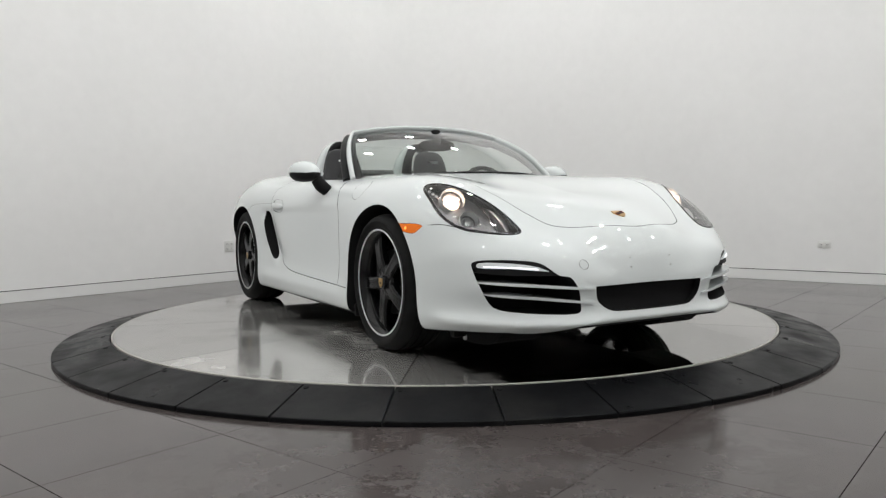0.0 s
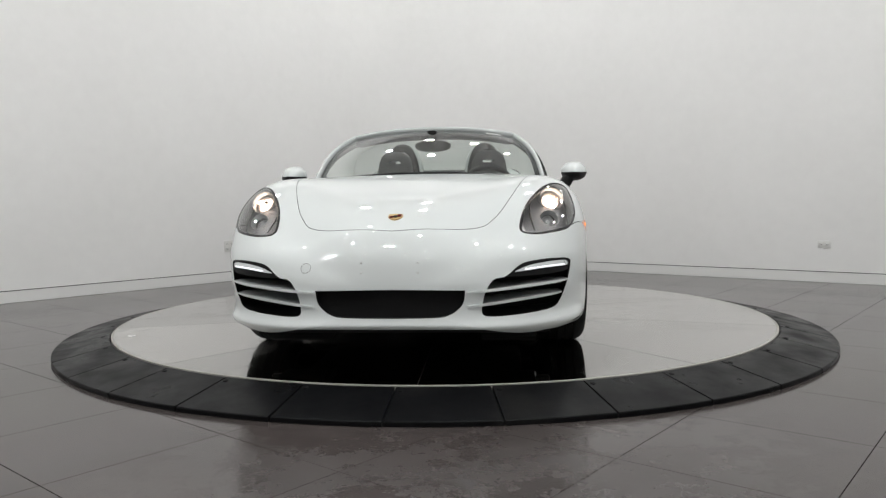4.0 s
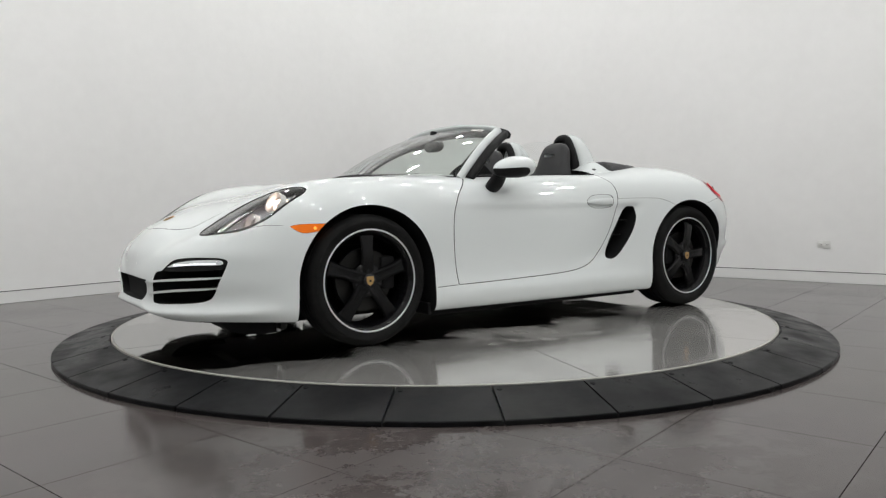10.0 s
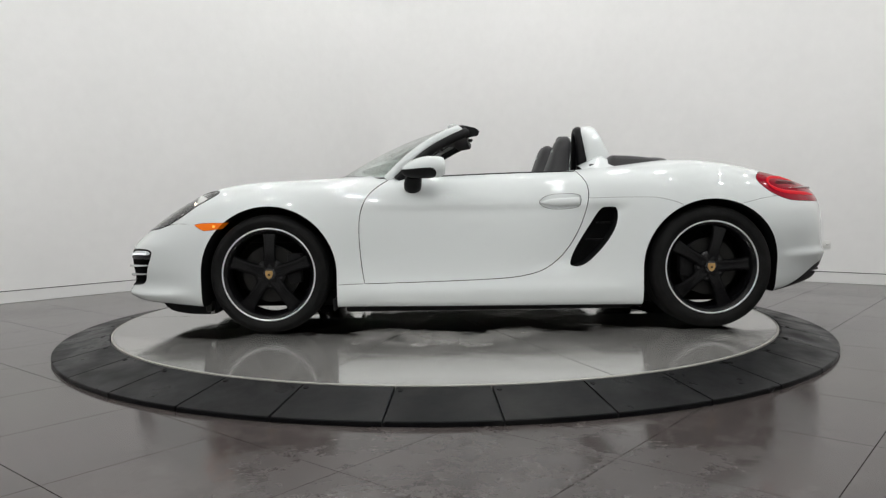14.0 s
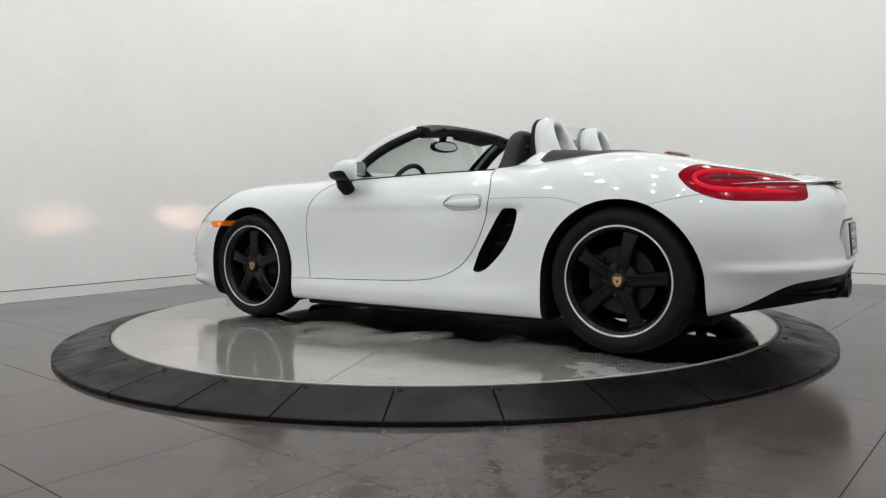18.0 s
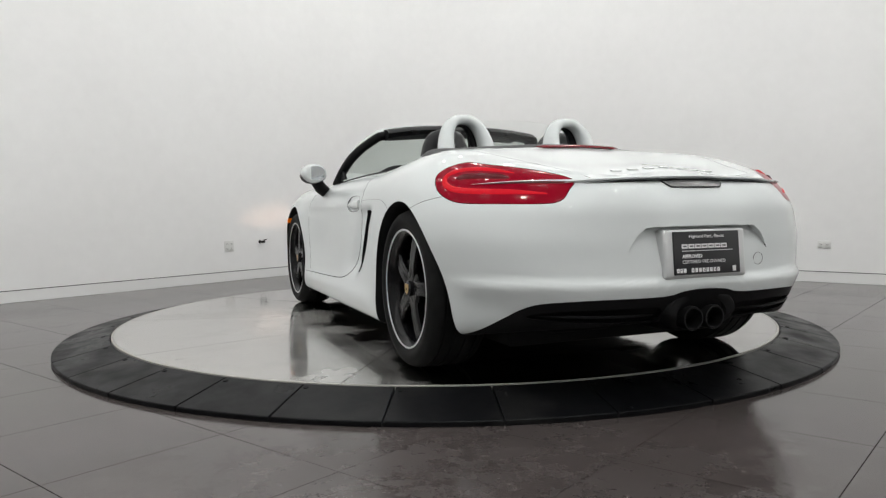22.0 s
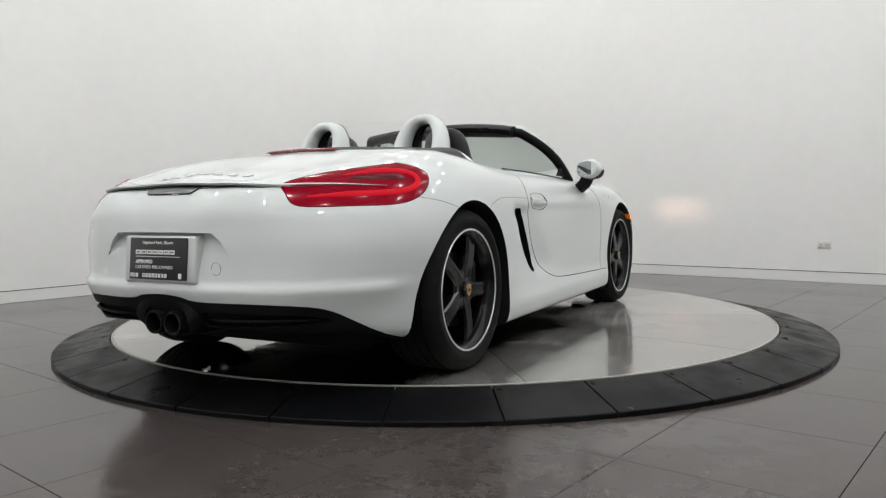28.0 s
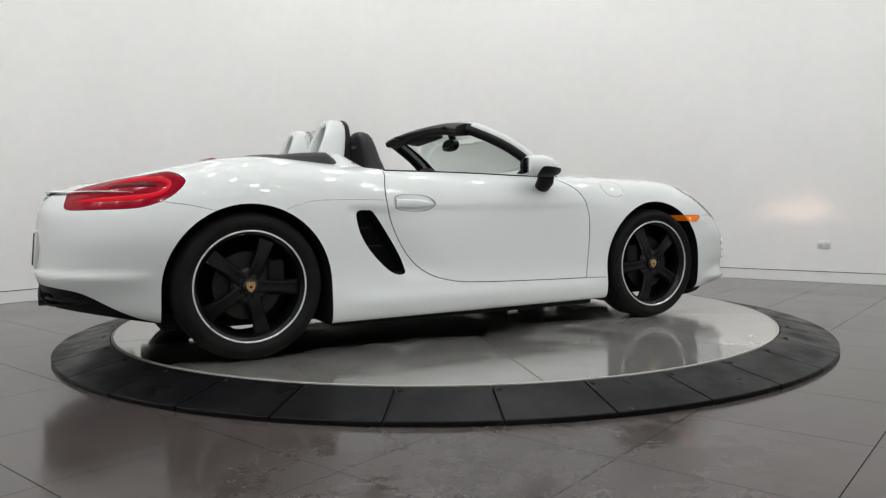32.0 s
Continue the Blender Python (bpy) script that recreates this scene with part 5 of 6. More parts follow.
v, f = tube([(.290, 0, 1.105), (.295, 0, 1.14), (.275, 0, 1.195)], .020, .032, up=(0, 1, 0))
part("mirror_stem", mesh_of("mirror_stem", v, f, TRIM), parent=rear_view, sharp=40)
# paper tag behind the glass
tag = [screen_pt(.955, .82), screen_pt(.955, .65), screen_pt(.895, .66), screen_pt(.895, .83)]
part("paper_tag", mesh_of("paper_tag", [p + Vector((.001, 0, -.0005)) for p in tag] + [p + Vector((.002, 0, .0008)) for p in tag], [(3, 2, 1, 0), (4, 5, 6, 7)] + [(i, (i + 1) % 4, 4 + (i + 1) % 4, 4 + i) for i in range(4)], PAPER, False), parent=screen, label="small white printed stock tag")
for k in range(2):
    a, b = tag[0].lerp(tag[3], .3 + .35 * k), tag[1].lerp(tag[2], .3 + .35 * k)
    v, f = tube([a.lerp(b, .12) + Vector((.003, 0, .0015)), a.lerp(b, .88) + Vector((.003, 0, .0015))], .0018, .0005, 6, (.3, 0, .6))
    part("tag_line", mesh_of("tag_line", v, f, DARKLENS), parent=screen)
# wipers parked along the cowl
for s, y0, y1 in ((1, .46, -.08), (1, -.12, -.60)):
    pts = []
    for t in np.linspace(0, 1, 12):
        y = y0 + (y1 - y0) * t
        pts.append(screen_pt(.004 + .010 * (1 - t), y / .69) + Vector((.012, 0, -.010)))
    v, f = tube(pts, .005, .005, 6, (0, 0, 1))
    wp = part("wiper", mesh_of("wiper", v, f, TRIM), parent=car, label="black wiper arm and blade", sharp=40)
    v, f = disc(.012, -.012, .006, 16, "z", .003)
    part("wiper_pivot", mesh_of("wiper_pivot", [(q[0] + pts[0].x + .012, q[1] + pts[0].y, q[2] + pts[0].z - .004) for q in v], f, TRIM), parent=wp, sharp=40)
v, f = [], []
for j in range(25):
    t = -1 + 2 * j / 24
    p = base_pt(t * .98)
    for dx, dz in ((.050, -.004), (.01, .002), (-.02, -.002), (-.02, -.05), (.050, -.05)):
        v.append((p.x + dx, p.y * (1 + .02 * (dx > 0)), p.z + dz - .004))
f = [(j * 5 + i, j * 5 + (i + 1) % 5, (j + 1) * 5 + (i + 1) % 5, (j + 1) * 5 + i) for j in range(24) for i in range(5)] + [(4, 3, 2, 1, 0), tuple(range(120, 125))]
part("cowl", mesh_of("cowl", v, f, TRIM), parent=car, label="black cowl strip at the windscreen's foot", sharp=40)

# ---- cabin ----
v, f = [], []
prof = [(.90, .60), (.86, .865), (.70, .872), (.52, .850), (.44, .800), (.42, .70), (.48, .56), (.70, .50)]
ys = np.linspace(-.655, .655, 21)
for y in ys:
    hump = .030 * math.exp(-((y - .36) / .16) ** 2)
    pull = .25 * max(0, abs(y) / .66 - .35) ** 1.4
    v += [(x - pull * (x > .6), y, z + hump * (z > .75)) for x, z in prof]
k = len(prof)
f = [(j * k + i, j * k + (i + 1) % k, (j + 1) * k + (i + 1) % k, (j + 1) * k + i) for j in range(len(ys) - 1) for i in range(k)] + [tuple(range(k - 1, -1, -1)), tuple(range((len(ys) - 1) * k, len(ys) * k))]
part("dashboard", mesh_of("dashboard", v, f, LEATHER), parent=car, label="black dashboard", sharp=50)
m = Matrix.Translation((.335, .36, .800)) @ Matrix.Rotation(radians(68), 4, "Y")
v, f = [], []
for i in range(48):
    a = 2 * math.pi * i / 48
    for j in range(10):
        b = 2 * math.pi * j / 10
        v.append(tuple(m @ Vector(((.172 + .0155 * math.cos(b)) * math.cos(a), (.178 + .0155 * math.cos(b)) * math.sin(a), .0155 * math.sin(b)))))
f = [(i * 10 + j, i * 10 + (j + 1) % 10, ((i + 1) % 48) * 10 + (j + 1) % 10, ((i + 1) % 48) * 10 + j) for i in range(48) for j in range(10)]
wheel_ob = part("steering_wheel", mesh_of("steering_wheel", v, f, LEATHER), parent=car, label="black leather steering wheel")
part("airbag_hub", box((-.065, -.075, -.02), (.055, .075, .03), .02, 3, m), LEATHER, wheel_ob, sharp=50)
for a in (0.0, math.pi / 2 * 1.0, -math.pi / 2):
    d = Vector((math.cos(a), math.sin(a), 0))
    v, f = tube([m @ (d * .05), m @ (d * .168)], .016, .007, 8, tuple(m.to_3x3() @ Vector((0, 0, 1))))
    part("wheel_spoke", mesh_of("wheel_spoke", v, f, SILVER), parent=wheel_ob, sharp=50)
part("centre_console", box((-.45, -.13, .28), (.55, .13, .56), .04, 3), LEATHER, car, sharp=50)


def seat_mesh():
    """Backrest with its one-piece headrest, as stacked rounded sections leaning back."""
    rows = [(.42, .235, .10, -.28), (.55, .245, .105, -.32), (.70, .245, .095, -.355), (.82, .225, .085, -.385), (.91, .180, .075, -.405), (.985, .150, .062, -.422),
            (1.05, .140, .055, -.437), (1.095, .122, .048, -.447), (1.122, .092, .036, -.453), (1.135, .050, .018, -.456)]
    v, f, n = [], [], 20
    for z, w, d, x in rows:
        for i in range(n):
            a = 2 * math.pi * i / n
            c, s = math.cos(a), math.sin(a)
            v.append((x + d * math.copysign(abs(c) ** .7, c), w * math.copysign(abs(s) ** .7, s), z))
    for i in range(len(rows) - 1):
        f += [(i * n + j, i * n + (j + 1) % n, (i + 1) * n + (j + 1) % n, (i + 1) * n + j) for j in range(n)]
    f += [tuple(range(n - 1, -1, -1)), tuple(range((len(rows) - 1) * n, len(rows) * n))]
    return v, f


for y in (.355, -.355):
    v, f = seat_mesh()
    me = mesh_of("backrest", [(p[0] - .042, p[1] * .90 + y, p[2] - .012) for p in v], f, [LEATHER, LEATHER])
    bm = bmesh.new()
    bm.from_mesh(me)
    bmesh.ops.recalc_face_normals(bm, faces=bm.faces)
    bm.to_mesh(me)
    bm.free()
    slot = smooth_loop([(y - .045, 1.036), (y - .035, 1.048), (y + .035, 1.048), (y + .045, 1.036), (y + .035, 1.030), (y - .035, 1.030)], 3)
    me = carve(me, prism(slot, YZ, -.7, -.2, 1), "DIFFERENCE")
    me.polygons.foreach_set("use_smooth", [True] * len(me.polygons))
    st = part("seat", me, parent=car, label="black leather bucket seat with a slotted headrest", sharp=45)
    bm = box((-.30, y - .24, .33), (.22, y + .24, .48), .06, 3)
    part("seat_cushion", bm, LEATHER, st, sharp=50)
    for s in (1, -1):
        bm = box((-.34, y + s * .20 - .045, .42), (-.24, y + s * .20 + .045, .82), .035, 3)
        bmesh.ops.transform(bm, matrix=Matrix.Translation((-.29, 0, .62)) @ Matrix.Rotation(radians(-13), 4, "Y") @ Matrix.Translation((.27, 0, -.62)), verts=bm.verts)
        part("seat_bolster", bm, LEATHER, st, sharp=50)
# bulkhead behind the seats
part("bulkhead", box((-.72, -.60, .35), (-.60, .60, .945), .03, 3), CLOTH, car, "black carpeted bulkhead behind the seats", sharp=50)

# ---- roll hoops ----
for y in (.318, -.318):
    def hoop_path(half_w, top, foot, x_top, x_foot, n=26):
        out = []
        for i in range(n + 1):
            a = math.pi * i / n
            c, s = math.cos(a), math.sin(a)
            yy = half_w * math.copysign(abs(c) ** .78, c) * (1.14 - .14 * s)
            zz = foot + (top - foot) * abs(s) ** .58
            t = (zz - foot) / (top - foot)
            out.append(Vector((x_foot + (x_top - x_foot) * t, y + yy, zz)))
        return out
    pth = hoop_path(.105, 1.164, .93, -.640, -.712)
    n = len(pth)
    ks = [1.0 + .75 * (1 - (p.z - .93) / .242) for p in pth]
    v, f = [], []
    for i, p in enumerate(pth):
        t = (pth[min(i + 1, n - 1)] - pth[max(i - 1, 0)]).normalized()
        fore = Vector((1, 0, 0))
        out_ = t.cross(fore).normalized()
        for j in range(14):
            a = 2 * math.pi * j / 14
            c, s = math.cos(a), math.sin(a)
            v.append(p + fore * .049 * ks[i] * math.copysign(abs(c) ** .8, c) + out_ * (.026 + .014 * (1 - (p.z - .93) / .242)) * math.copysign(abs(s) ** .8, s))
    f = [(i * 14 + j, i * 14 + (j + 1) % 14, (i + 1) * 14 + (j + 1) % 14, (i + 1) * 14 + j) for i in range(n - 1) for j in range(14)] + [tuple(range(13, -1, -1)), tuple(range((n - 1) * 14, n * 14))]
    me = mesh_of("roll_hoop", v, f, PAINT)
    bm = bmesh.new()
    bm.from_mesh(me)
    bmesh.ops.recalc_face_normals(bm, faces=bm.faces)
    bm.to_mesh(me)
    bm.free()
    hp = part("roll_hoop", me, parent=car, label="white roll hoop with a black front pad", sharp=60)
    pth = hoop_path(.084, 1.160, .91, -.590, -.606)
    v, f = tube(pth, .030, .030, 12, (1, 0, .1), True, [1 + .45 * max(0, (1.10 - p.z) / .19) for p in pth])
    part("hoop_pad", mesh_of("hoop_pad", v, f, TRIM), parent=hp, label="black padded hoop front", sharp=60)
    inner = hoop_path(.076, 1.1360, .93, -.612, -.640)
    v, f = tube(inner, .005, .018, 10, (1, 0, .1))
    part("hoop_lining", mesh_of("hoop_lining", v, f, TRIM), parent=hp, label="black inner lining of the hoop", sharp=60)

    # clear pane inside the hoop
    rim_ = [q for q in hoop_path(.079, 1.138, .955, -.606, -.622)]
    v = [tuple(q + Vector((d, 0, 0))) for d in (0, .004) for q in rim_]
    nn = len(rim_)
    f = [tuple(range(nn)), tuple(range(2 * nn - 1, nn - 1, -1))] + [(j, nn + j, nn + (j + 1) % nn, (j + 1) % nn) for j in range(nn)]
    pane = part("hoop_pane", mesh_of("hoop_pane", v, f, ACRYLIC, False), parent=hp, label="clear pane in the hoop")
    pane.visible_shadow = False

# clear wind deflector standing between the hoops
rows_ = [(y, 1.166 - .16 * y * y - .05 * max(0, abs(y) - .17) * 4) for y in np.linspace(-.245, .245, 29)]
v = [(x + .05 * (1.17 - z), y, z) for x in (-.640, -.6355) for y, top in rows_ for z in (.96, top)]
nn = len(rows_)
f = []
for o in (0, 2 * nn):
    f += [(o + 2 * i, o + 2 * i + 1, o + 2 * i + 3, o + 2 * i + 2) for i in range(nn - 1)]
f += [(2 * i + 1, 2 * nn + 2 * i + 1, 2 * nn + 2 * i + 3, 2 * i + 3) for i in range(nn - 1)]
deflector = part("wind_deflector", mesh_of("wind_deflector", v, f, ACRYLIC, False), parent=car, label="clear acrylic wind deflector between the hoops")
deflector.visible_shadow = False

# white fairings at the outer feet of the hoops
v, f = [], []
ys = np.linspace(.40, .665, 12)
for y in ys:
    k = float(1 - rise(.50, .66, y)) ** .8
    for x, h in ((-.565, 0), (-.60, .30), (-.65, .75), (-.690, 1.0), (-.72, .80), (-.80, 0)):
        v.append((x, y, top_z(x, y) - .012 + (.012 + max(0, .994 - top_z(x, y)) * h) * k))
f = [(j * 6 + i, j * 6 + i + 1, (j + 1) * 6 + i + 1, (j + 1) * 6 + i) for j in range(len(ys) - 1) for i in range(5)]
f += [(j * 6 + 5, j * 6, (j + 1) * 6, (j + 1) * 6 + 5) for j in range(len(ys) - 1)] + [(0, 1, 2, 3, 4, 5), tuple(range(len(v) - 1, len(v) - 7, -1))]
pair_mesh("hoop_fairing", (v, f), PAINT, "white fairing at the hoop's foot", 50)

# ---- roof cover, spoiler, rear fittings ----
nx, ny = 24, 40
v, f = [], []
for i in range(nx + 1):
    for j in range(ny + 1):
        t = -1 + 2 * j / ny
        u = i / nx
        x0, x1 = -.685, -1.150 + .05 * abs(t) ** 3
        x = x0 + (x1 - x0) * u
        y = t * (.635 - .05 * u)
        edge = min(1, u * 6) ** .7 * min(1, (1 - u) * 5) ** .5 * min(1, (1 - abs(t)) * 8) ** .6
        flat_z = .998 + .012 * u - .046 * u * u
        tz = top_z(x, y)
        v.append((x, y, tz - .014 + (max(.020, flat_z - tz) + .010) * edge))
f = [(i * (ny + 1) + j, i * (ny + 1) + j + 1, (i + 1) * (ny + 1) + j + 1, (i + 1) * (ny + 1) + j) for i in range(nx) for j in range(ny)]
bm = bmesh.new()
bm.from_mesh(mesh_of("roof_cover", v, f, CLOTH))
bmesh.ops.solidify(bm, geom=bm.faces[:], thickness=.012)
bmesh.ops.recalc_face_normals(bm, faces=bm.faces)
part("roof_cover", bm, CLOTH, car, "folded black fabric roof behind the hoops", sharp=60)

# spoiler: a lip along the tail, rising slightly
v, f = [], []
ys = np.linspace(-.500, .500, 41)
for y in ys:
    px, pn = on_skin((-3, y, .775), (1, 0, 0))
    back = px.x - .005
    zt = .803 - .016 * (y / .5) ** 2
    sec = [(back + .13, top_z(back + .13, y) - .004), (back + .10, top_z(back + .10, y) + .004), (back + .05, zt + .006), (back + .012, zt + .004), (back, zt), (back + .004, zt - .006), (back + .045, zt - .009), (back + .12, zt - .010)]
    v += [(x, y, z) for x, z in sec]
k = 8
f = [(j * k + i, j * k + (i + 1) % k, (j + 1) * k + (i + 1) % k, (j + 1) * k + i) for j in range(len(ys) - 1) for i in range(k)] + [tuple(range(k - 1, -1, -1)), tuple(range((len(ys) - 1) * k, len(ys) * k))]
me = mesh_of("spoiler", v, f, PAINT)
bm = bmesh.new()
bm.from_mesh(me)
bmesh.ops.recalc_face_normals(bm, faces=bm.faces)
bm.to_mesh(me)
bm.free()
spoiler = part("spoiler", me, parent=car, label="white rear spoiler lip", sharp=45)
# thin near-black tube that draws the shaded gap under the lip
gap_line = []
for y in np.linspace(-.470, .470, 33):
    px, pn = on_skin((-3, y, .780), (1, 0, 0))
    gap_line.append((px.x - .001, y, .789 - .016 * (y / .5) ** 2))
v, f = tube(gap_line, .0022, .0020, 6, (0, 0, 1))
part("spoiler_gap_line", mesh_of("spoiler_gap_line", v, f, SHADOW), parent=spoiler, label="dark line drawn for the shaded gap under the spoiler")
# lamp bar under the lip
lp = smooth_loop([(.140, .789), (.140, .789), (-.140, .789), (-.140, .789), (-.118, .768), (-.09, .764), (.09, .764), (.118, .768)], 4)
bar = carve(SKINMESH, prism(lp, YZ, -2.4, -1.95, 0), "INTERSECT")
bar.transform(Matrix.Translation((-.006, 0, 0)))
part("lamp_bar", repaint(bar, DARKLENS, GLOSS), parent=rear_bumper, label="grey lamp bar in a black surround under the spoiler", sharp=30)
lp = offset_loop(lp, .005)
bar = carve(SKINMESH, prism(lp, YZ, -2.4, -1.95, 0), "INTERSECT")
bar.transform(Matrix.Translation((-.003, 0, 0)))
part("lamp_bar_surround", repaint(bar, GLOSS, GLOSS), parent=rear_bumper, sharp=30)
# third brake light across the front of the lid
pts = [Vector((-1.265 - .02 * (1 - (y / .22) ** 2), y, 0)) for y in np.linspace(-.225, .225, 25)]
pts = [Vector((p.x, p.y, top_z(p.x, p.y) + .009)) for p in pts]
v, f = tube(pts, .017, .008, 8, (0, 0, 1), True, [max(.25, min(1, (1 - abs(p.y) / .228) * 6)) for p in pts])
part("brake_light", mesh_of("brake_light", v, f, BRAKELENS), parent=car, label="slim red high-level brake light", sharp=50)
# brand letters drawn as plain chrome bars
for i in range(7):
    y = .222 - .074 * i
    p = Vector((-1.872 - .012 * (1 - (y / .25) ** 2), y, 0))
    p.z = top_z(p.x, p.y)
    nrm = on_skin((p.x, p.y, 2), (0, 0, -1))[1]
    m = Matrix.Translation(p) @ nrm.to_track_quat("Z", "X").to_matrix().to_4x4()
    bm = box((-.011, -.021, -.001), (.011, .021, .003), .001, 1)
    bmesh.ops.transform(bm, matrix=Matrix.Translation(p + nrm * .001) @ Matrix.Rotation(math.atan2(nrm.x, nrm.z), 4, "Y"), verts=bm.verts)
    part("badge_bar", bm, SILVER, car, "small chrome bar of the rear badge", sharp=40)

# plate holder and dealer plate, leaning as the recess does
PM = Matrix.Translation((-2.112, 0, .518)) @ Matrix.Rotation(radians(5), 4, "Y")
part("plate_holder", box((-.012, -.190, -.092), (.05, .190, .088), .012, 3, PM), SILVER, rear_bumper, "silver plastic plate surround", sharp=40)
part("dealer_plate", box((-.019, -.153, -.079), (-.011, .153, .079), .003, 2, PM), PLATE, car, "black dealer plate with white printing", sharp=40)


def words(text, size, y, z, width=None, bold=0.0):
    """Raised print on the plate, from the built-in font, centred or set to a width."""
    c = bpy.data.curves.new("print", "FONT")
    c.body, c.size, c.extrude, c.offset, c.resolution_u = text, size, .0004, bold, 2
    c.align_x = "LEFT"
    tmp = new("print", c)
    dg = bpy.context.evaluated_depsgraph_get()
    me = bpy.data.meshes.new_from_object(tmp.evaluated_get(dg))
    bpy.data.objects.remove(tmp)
    xs = [q.co.x for q in me.vertices]
    k = width / (max(xs) - min(xs)) if width else 1
    x0 = min(xs)
    for q in me.vertices:
        lx, ly, lz = (q.co.x - x0) * k, q.co.y, q.co.z
        q.co = PM @ Vector((-.0195 - lz, y - lx, z + ly))
    me.materials.clear()
    me.materials.append(INK)
    return part("plate_text", me, parent=car, label="white print")


words("Highland Park, Illinois", .017, .082, .055, .162)
words("APPROVED", .0185, .118, -.018, .092, .0006)
words("CERTIFIED PRE-OWNED", .0175, .118, -.038, .200)


def bar(y0, y1, z0, z1, mat=INK, name="plate_bar"):
    part(name, box((-.0205, min(y0, y1), z0), (-.0185, max(y0, y1), z1), 0, 1, PM), mat, car)


for i in range(7):
    bar(.118 - .0305 * i, .118 - .0305 * i - .026, .0165, .0325)
    bar(.113 - .0305 * i, .113 - .0305 * i - .016, .0215, .0275, PLATE)
bar(.118, -.118, .0065, .0088)
for i, y0 in enumerate([.145 - .0155 * k for k in range(3)] + [.078 - .0170 * k for k in range(8)]):
    bar(y0, y0 - .0115, -.071, -.056)
    bar(y0 - .0035, y0 - .0080, -.068 + .004 * (i % 3), -.061 + .002 * (i % 2), PLATE)
bar(-.115, -.130, -.073, -.053)
p, nrm = on_skin((-3, -.272, .486), (1, 0, 0))
v, f = lathe([(.0225, 0), (.0240, 0), (.0240, .0012), (.0225, .0012)], 32, "x")
part("tow_cap_ring", mesh_of("tow_cap_ring", [(q[0] + p.x - .003, q[1] + p.y, q[2] + p.z) for q in v], f, DARKLENS), parent=rear_bumper)
# black bulge round the twin tail pipes, hollow at its end
HUMP = smooth_loop([(0, .380), (.085, .374), (.140, .354), (.166, .320), (.166, .285), (.142, .246), (.095, .224), (0, .219), (-.095, .224), (-.142, .246), (-.166, .285), (-.166, .320), (-.140, .354), (-.085, .374)], 4)
v, f = [], []
steps = [(-1.90, 1.06), (-2.03, 1.03), (-2.070, 1.0), (-2.098, .965), (-2.110, .90), (-2.112, .82), (-2.104, .745), (-2.05, .70)]
for x, k in steps:
    for y, z in HUMP:
        v.append((x + .55 * max(0, .29 - z) * (x < -2.0), y * k * (.92 if k < .8 else 1), .292 + (z - .292) * k - (.012 if k < .8 else 0)))
nh = len(HUMP)
f = [(i * nh + j, i * nh + (j + 1) % nh, (i + 1) * nh + (j + 1) % nh, (i + 1) * nh + j) for i in range(len(steps) - 1) for j in range(nh)] + [tuple(range(nh - 1, -1, -1)), tuple(range((len(steps) - 1) * nh, len(steps) * nh))]
hump = mesh_of("pipe_surround", v, f, [TRIM, SHADOW])
for pg in hump.polygons:
    if pg.index >= (len(steps) - 2) * nh:
        pg.material_index = 1
bm = bmesh.new()
bm.from_mesh(hump)
bmesh.ops.recalc_face_normals(bm, faces=bm.faces)
bm.to_mesh(hump)
bm.free()
part("pipe_surround", hump, parent=diffuser, sharp=35, label="black bulge round the tail pipes")
for y in (.050, -.050):
    v, f = lathe([(.0375, -.02), (.0375, -.118), (.0395, -.124), (.0440, -.124), (.0460, -.118), (.0460, .0), (.0460, .03)], 40, "x")
    pipe = part("tail_pipe", mesh_of("tail_pipe", [(q[0] - 1.994, q[1] + y, q[2] + .274) for q in v], f, PIPE), parent=car, sharp=40, label="dark chromed round tail pipe")
    v, f = disc(.0375, -2.05, -2.04, 24, "x")
    part("pipe_inside", mesh_of("pipe_inside", [(q[0], q[1] + y, q[2] + .274) for q in v], f, SHADOW), parent=pipe)
fin = [(on_skin((-3, y, .293 + .012 * (y - .2)), (1, 0, 0))[0] + Vector((.006, 0, 0))) for y in np.linspace(.20, .61, 18)]
groove_v, groove_f = tube(fin, .012, .0055, 8, (0, 0, 1), True, [min(1, .3 + 3 * min(i, 17 - i) / 17) for i in range(18)])
pair_mesh("diffuser_rib", (groove_v, groove_f), TRIM, "", 40, [diffuser, diffuser])

# ---- door mirrors ----
def mirror_shell(grow=1.0):
    """Teardrop shell, blunt towards the rear: verts and faces, for the left side."""
    v, f, n = [], [], 28
    rows = [(-.094, .72), (-.090, .82), (-.078, .91), (-.05, .98), (-.01, 1.0), (.03, .96), (.07, .84), (.100, .66), (.122, .42), (.134, .14)]
    for dx, k in rows:
        for i in range(n):
            a = 2 * math.pi * i / n
            c, sn = math.cos(a), math.sin(a)
            yy = .080 * k * math.copysign(abs(c) ** .92, c)
            zz = .060 * k * math.copysign(abs(sn) ** .92, sn)
            drop = .020 * max(0, dx / .136) ** 1.3
            v.append((.348 + dx * grow - .014 * (yy / .088) - 4.6 * max(0, yy) * max(0, dx), .914 + yy * grow, .919 - drop + zz * grow))
    f = [(i * n + j, i * n + (j + 1) % n, (i + 1) * n + (j + 1) % n, (i + 1) * n + j) for i in range(len(rows) - 1) for j in range(n)]
    f += [tuple(range(n - 1, -1, -1)), tuple(range((len(rows) - 1) * n, len(rows) * n))]
    return v, f


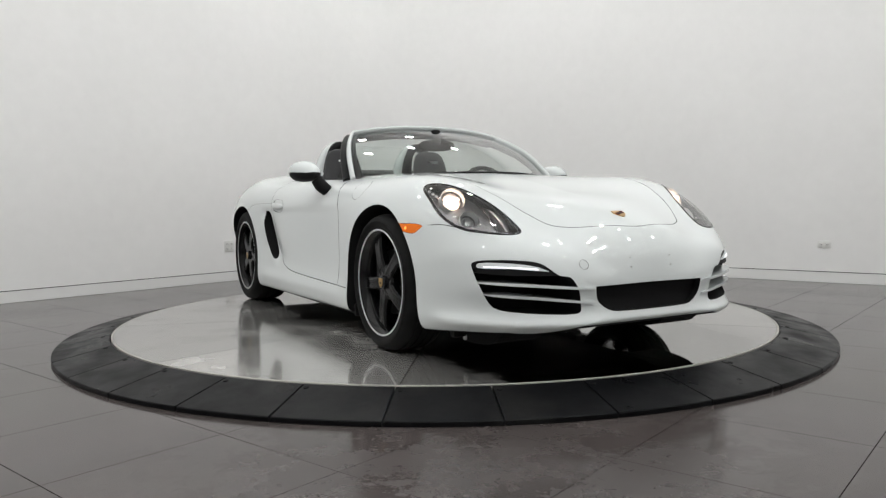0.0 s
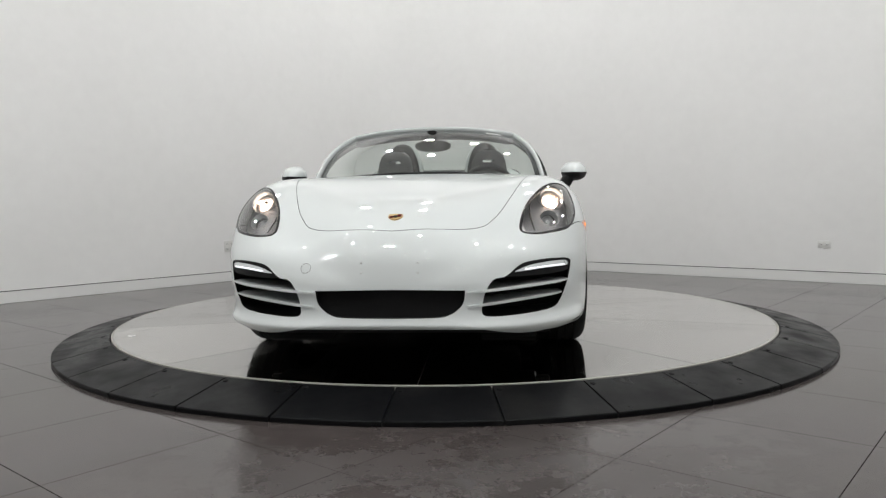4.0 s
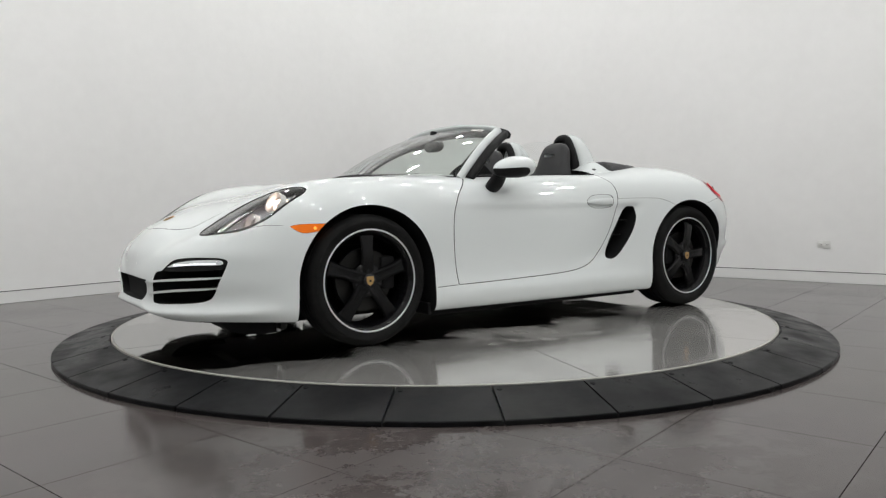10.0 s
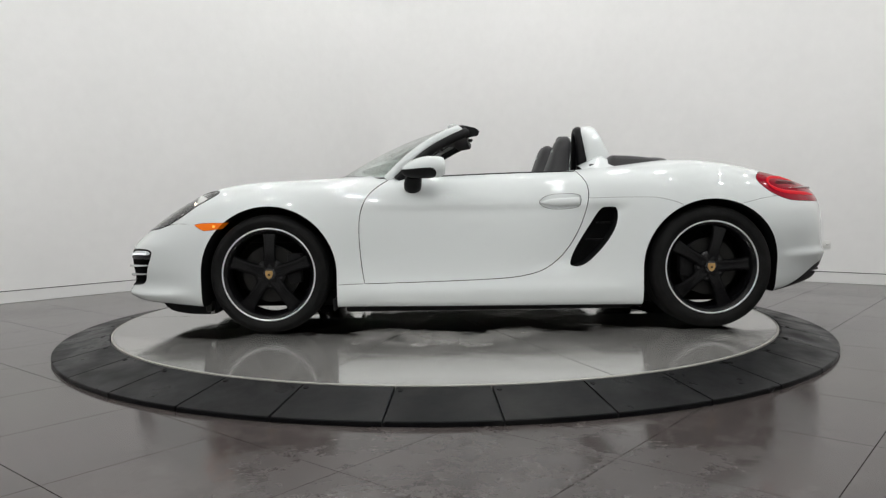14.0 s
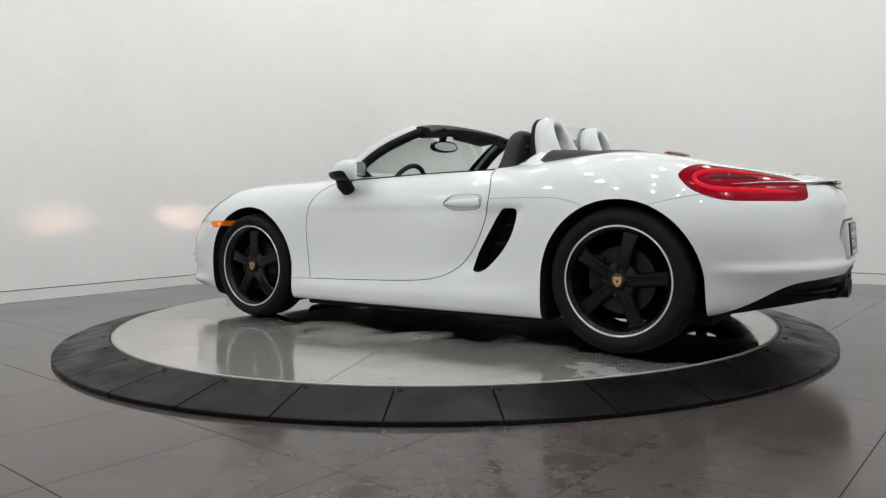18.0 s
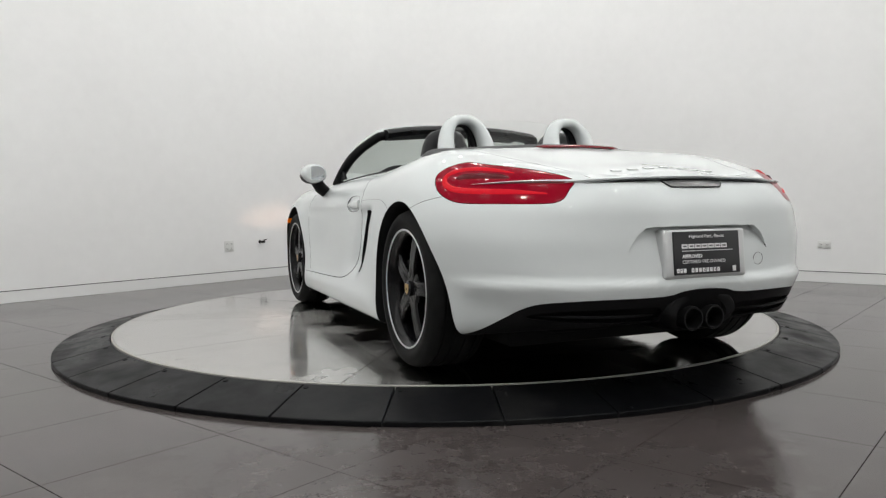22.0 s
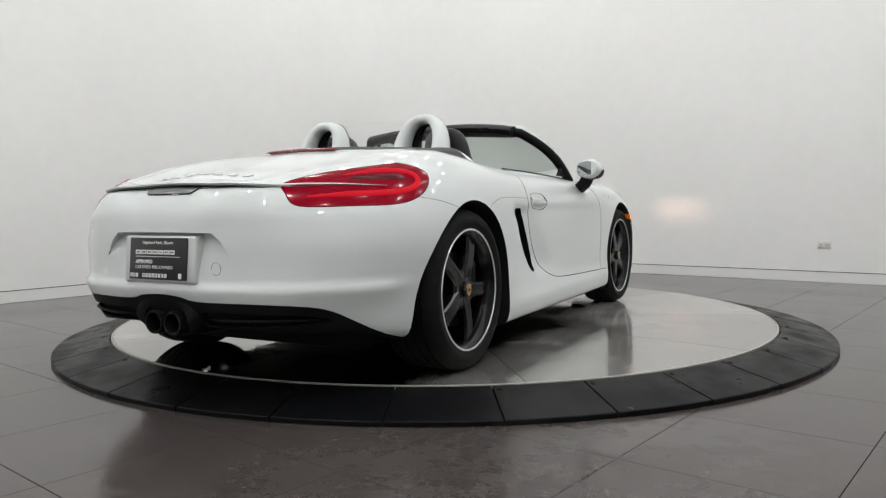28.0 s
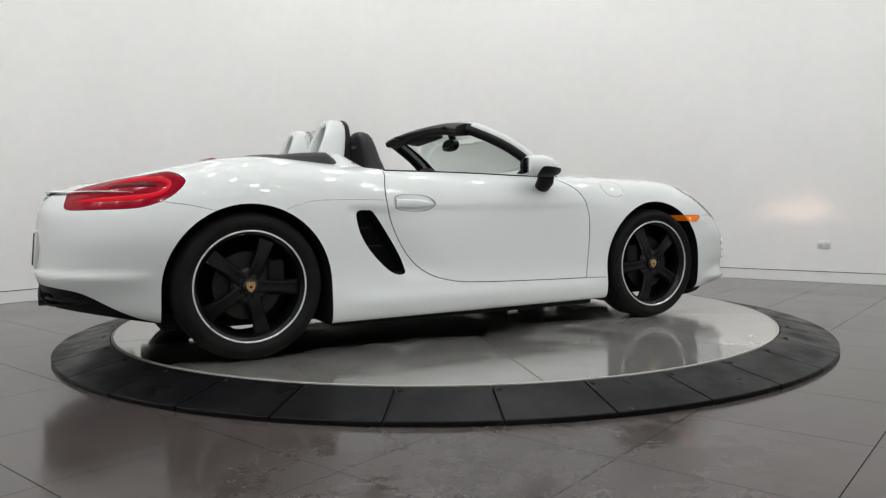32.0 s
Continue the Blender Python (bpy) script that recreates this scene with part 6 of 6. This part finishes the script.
def closed_mesh(name, vf, mat):
    me = mesh_of(name, *vf, [mat, mat])
    bm = bmesh.new()
    bm.from_mesh(me)
    bmesh.ops.recalc_face_normals(bm, faces=bm.faces)
    bm.to_mesh(me)
    bm.free()
    return me


mirrors = pair_mesh("door_mirror", mirror_shell(), PAINT, "white door mirror on a black foot", 50)
cover = smooth_loop([(.52, .905), (.46, .906), (.330, .912), (.302, .901), (.294, .880), (.310, .861), (.385, .846), (.46, .82), (.52, .82)], 4)
cover = carve(closed_mesh("mirror_arm", mirror_shell(1.03), TRIM), prism(cover, XZ, .5, 1.2, 0), "INTERSECT")
n = 28
ring_ = [(math.copysign(abs(math.cos(2 * math.pi * i / n)) ** .85, math.cos(2 * math.pi * i / n)), math.copysign(abs(math.sin(2 * math.pi * i / n)) ** .85, math.sin(2 * math.pi * i / n))) for i in range(n)]
for s, shell in zip((1, -1), mirrors):
    arm = repaint(cover if s > 0 else mirrored(cover), TRIM, TRIM)
    arm.polygons.foreach_set("use_smooth", [True] * len(arm.polygons))
    part("mirror_arm", arm, parent=shell, label="black lower mirror arm", sharp=40)
    gv = [(.2535 - xx, s * (.914 + .057 * a), .919 + .0425 * b) for xx in (0, .004) for a, b in ring_]
    part("mirror_face", mesh_of("mirror_face", gv, [tuple(range(n)), tuple(range(2 * n - 1, n - 1, -1))] + [(j, (j + 1) % n, n + (j + 1) % n, n + j) for j in range(n)], MIRROR, False), parent=shell, label="mirror glass")
    v, f = tube([(.428, s * .795, .803), (.428, s * .815, .808), (.426, s * .845, .832), (.418, s * .872, .872)], .048, .036, 14, (0, 0, 1), True, [.8, 1.0, 1.05, .95])
    part("mirror_foot", mesh_of("mirror_foot", v, f, TRIM), parent=shell, sharp=50, label="black mirror foot")

# ---- movement: the turntable carries the car round, clockwise from above, at an even pace ----
START, RATE = -60.693, 8.4902


def motions():
    table_rows, car_rows = [], []
    for i in range(65):
        t = i * 0.5
        m = pose(0, 0, 0, 0, 0, START - RATE * t)
        table_rows.append((t, m))
        car_rows.append((t, m @ Matrix.Translation((-AXIS_X, -AXIS_Y, DISK_Z))))
    walk(disk, table_rows)
    walk(car, car_rows)


motions()
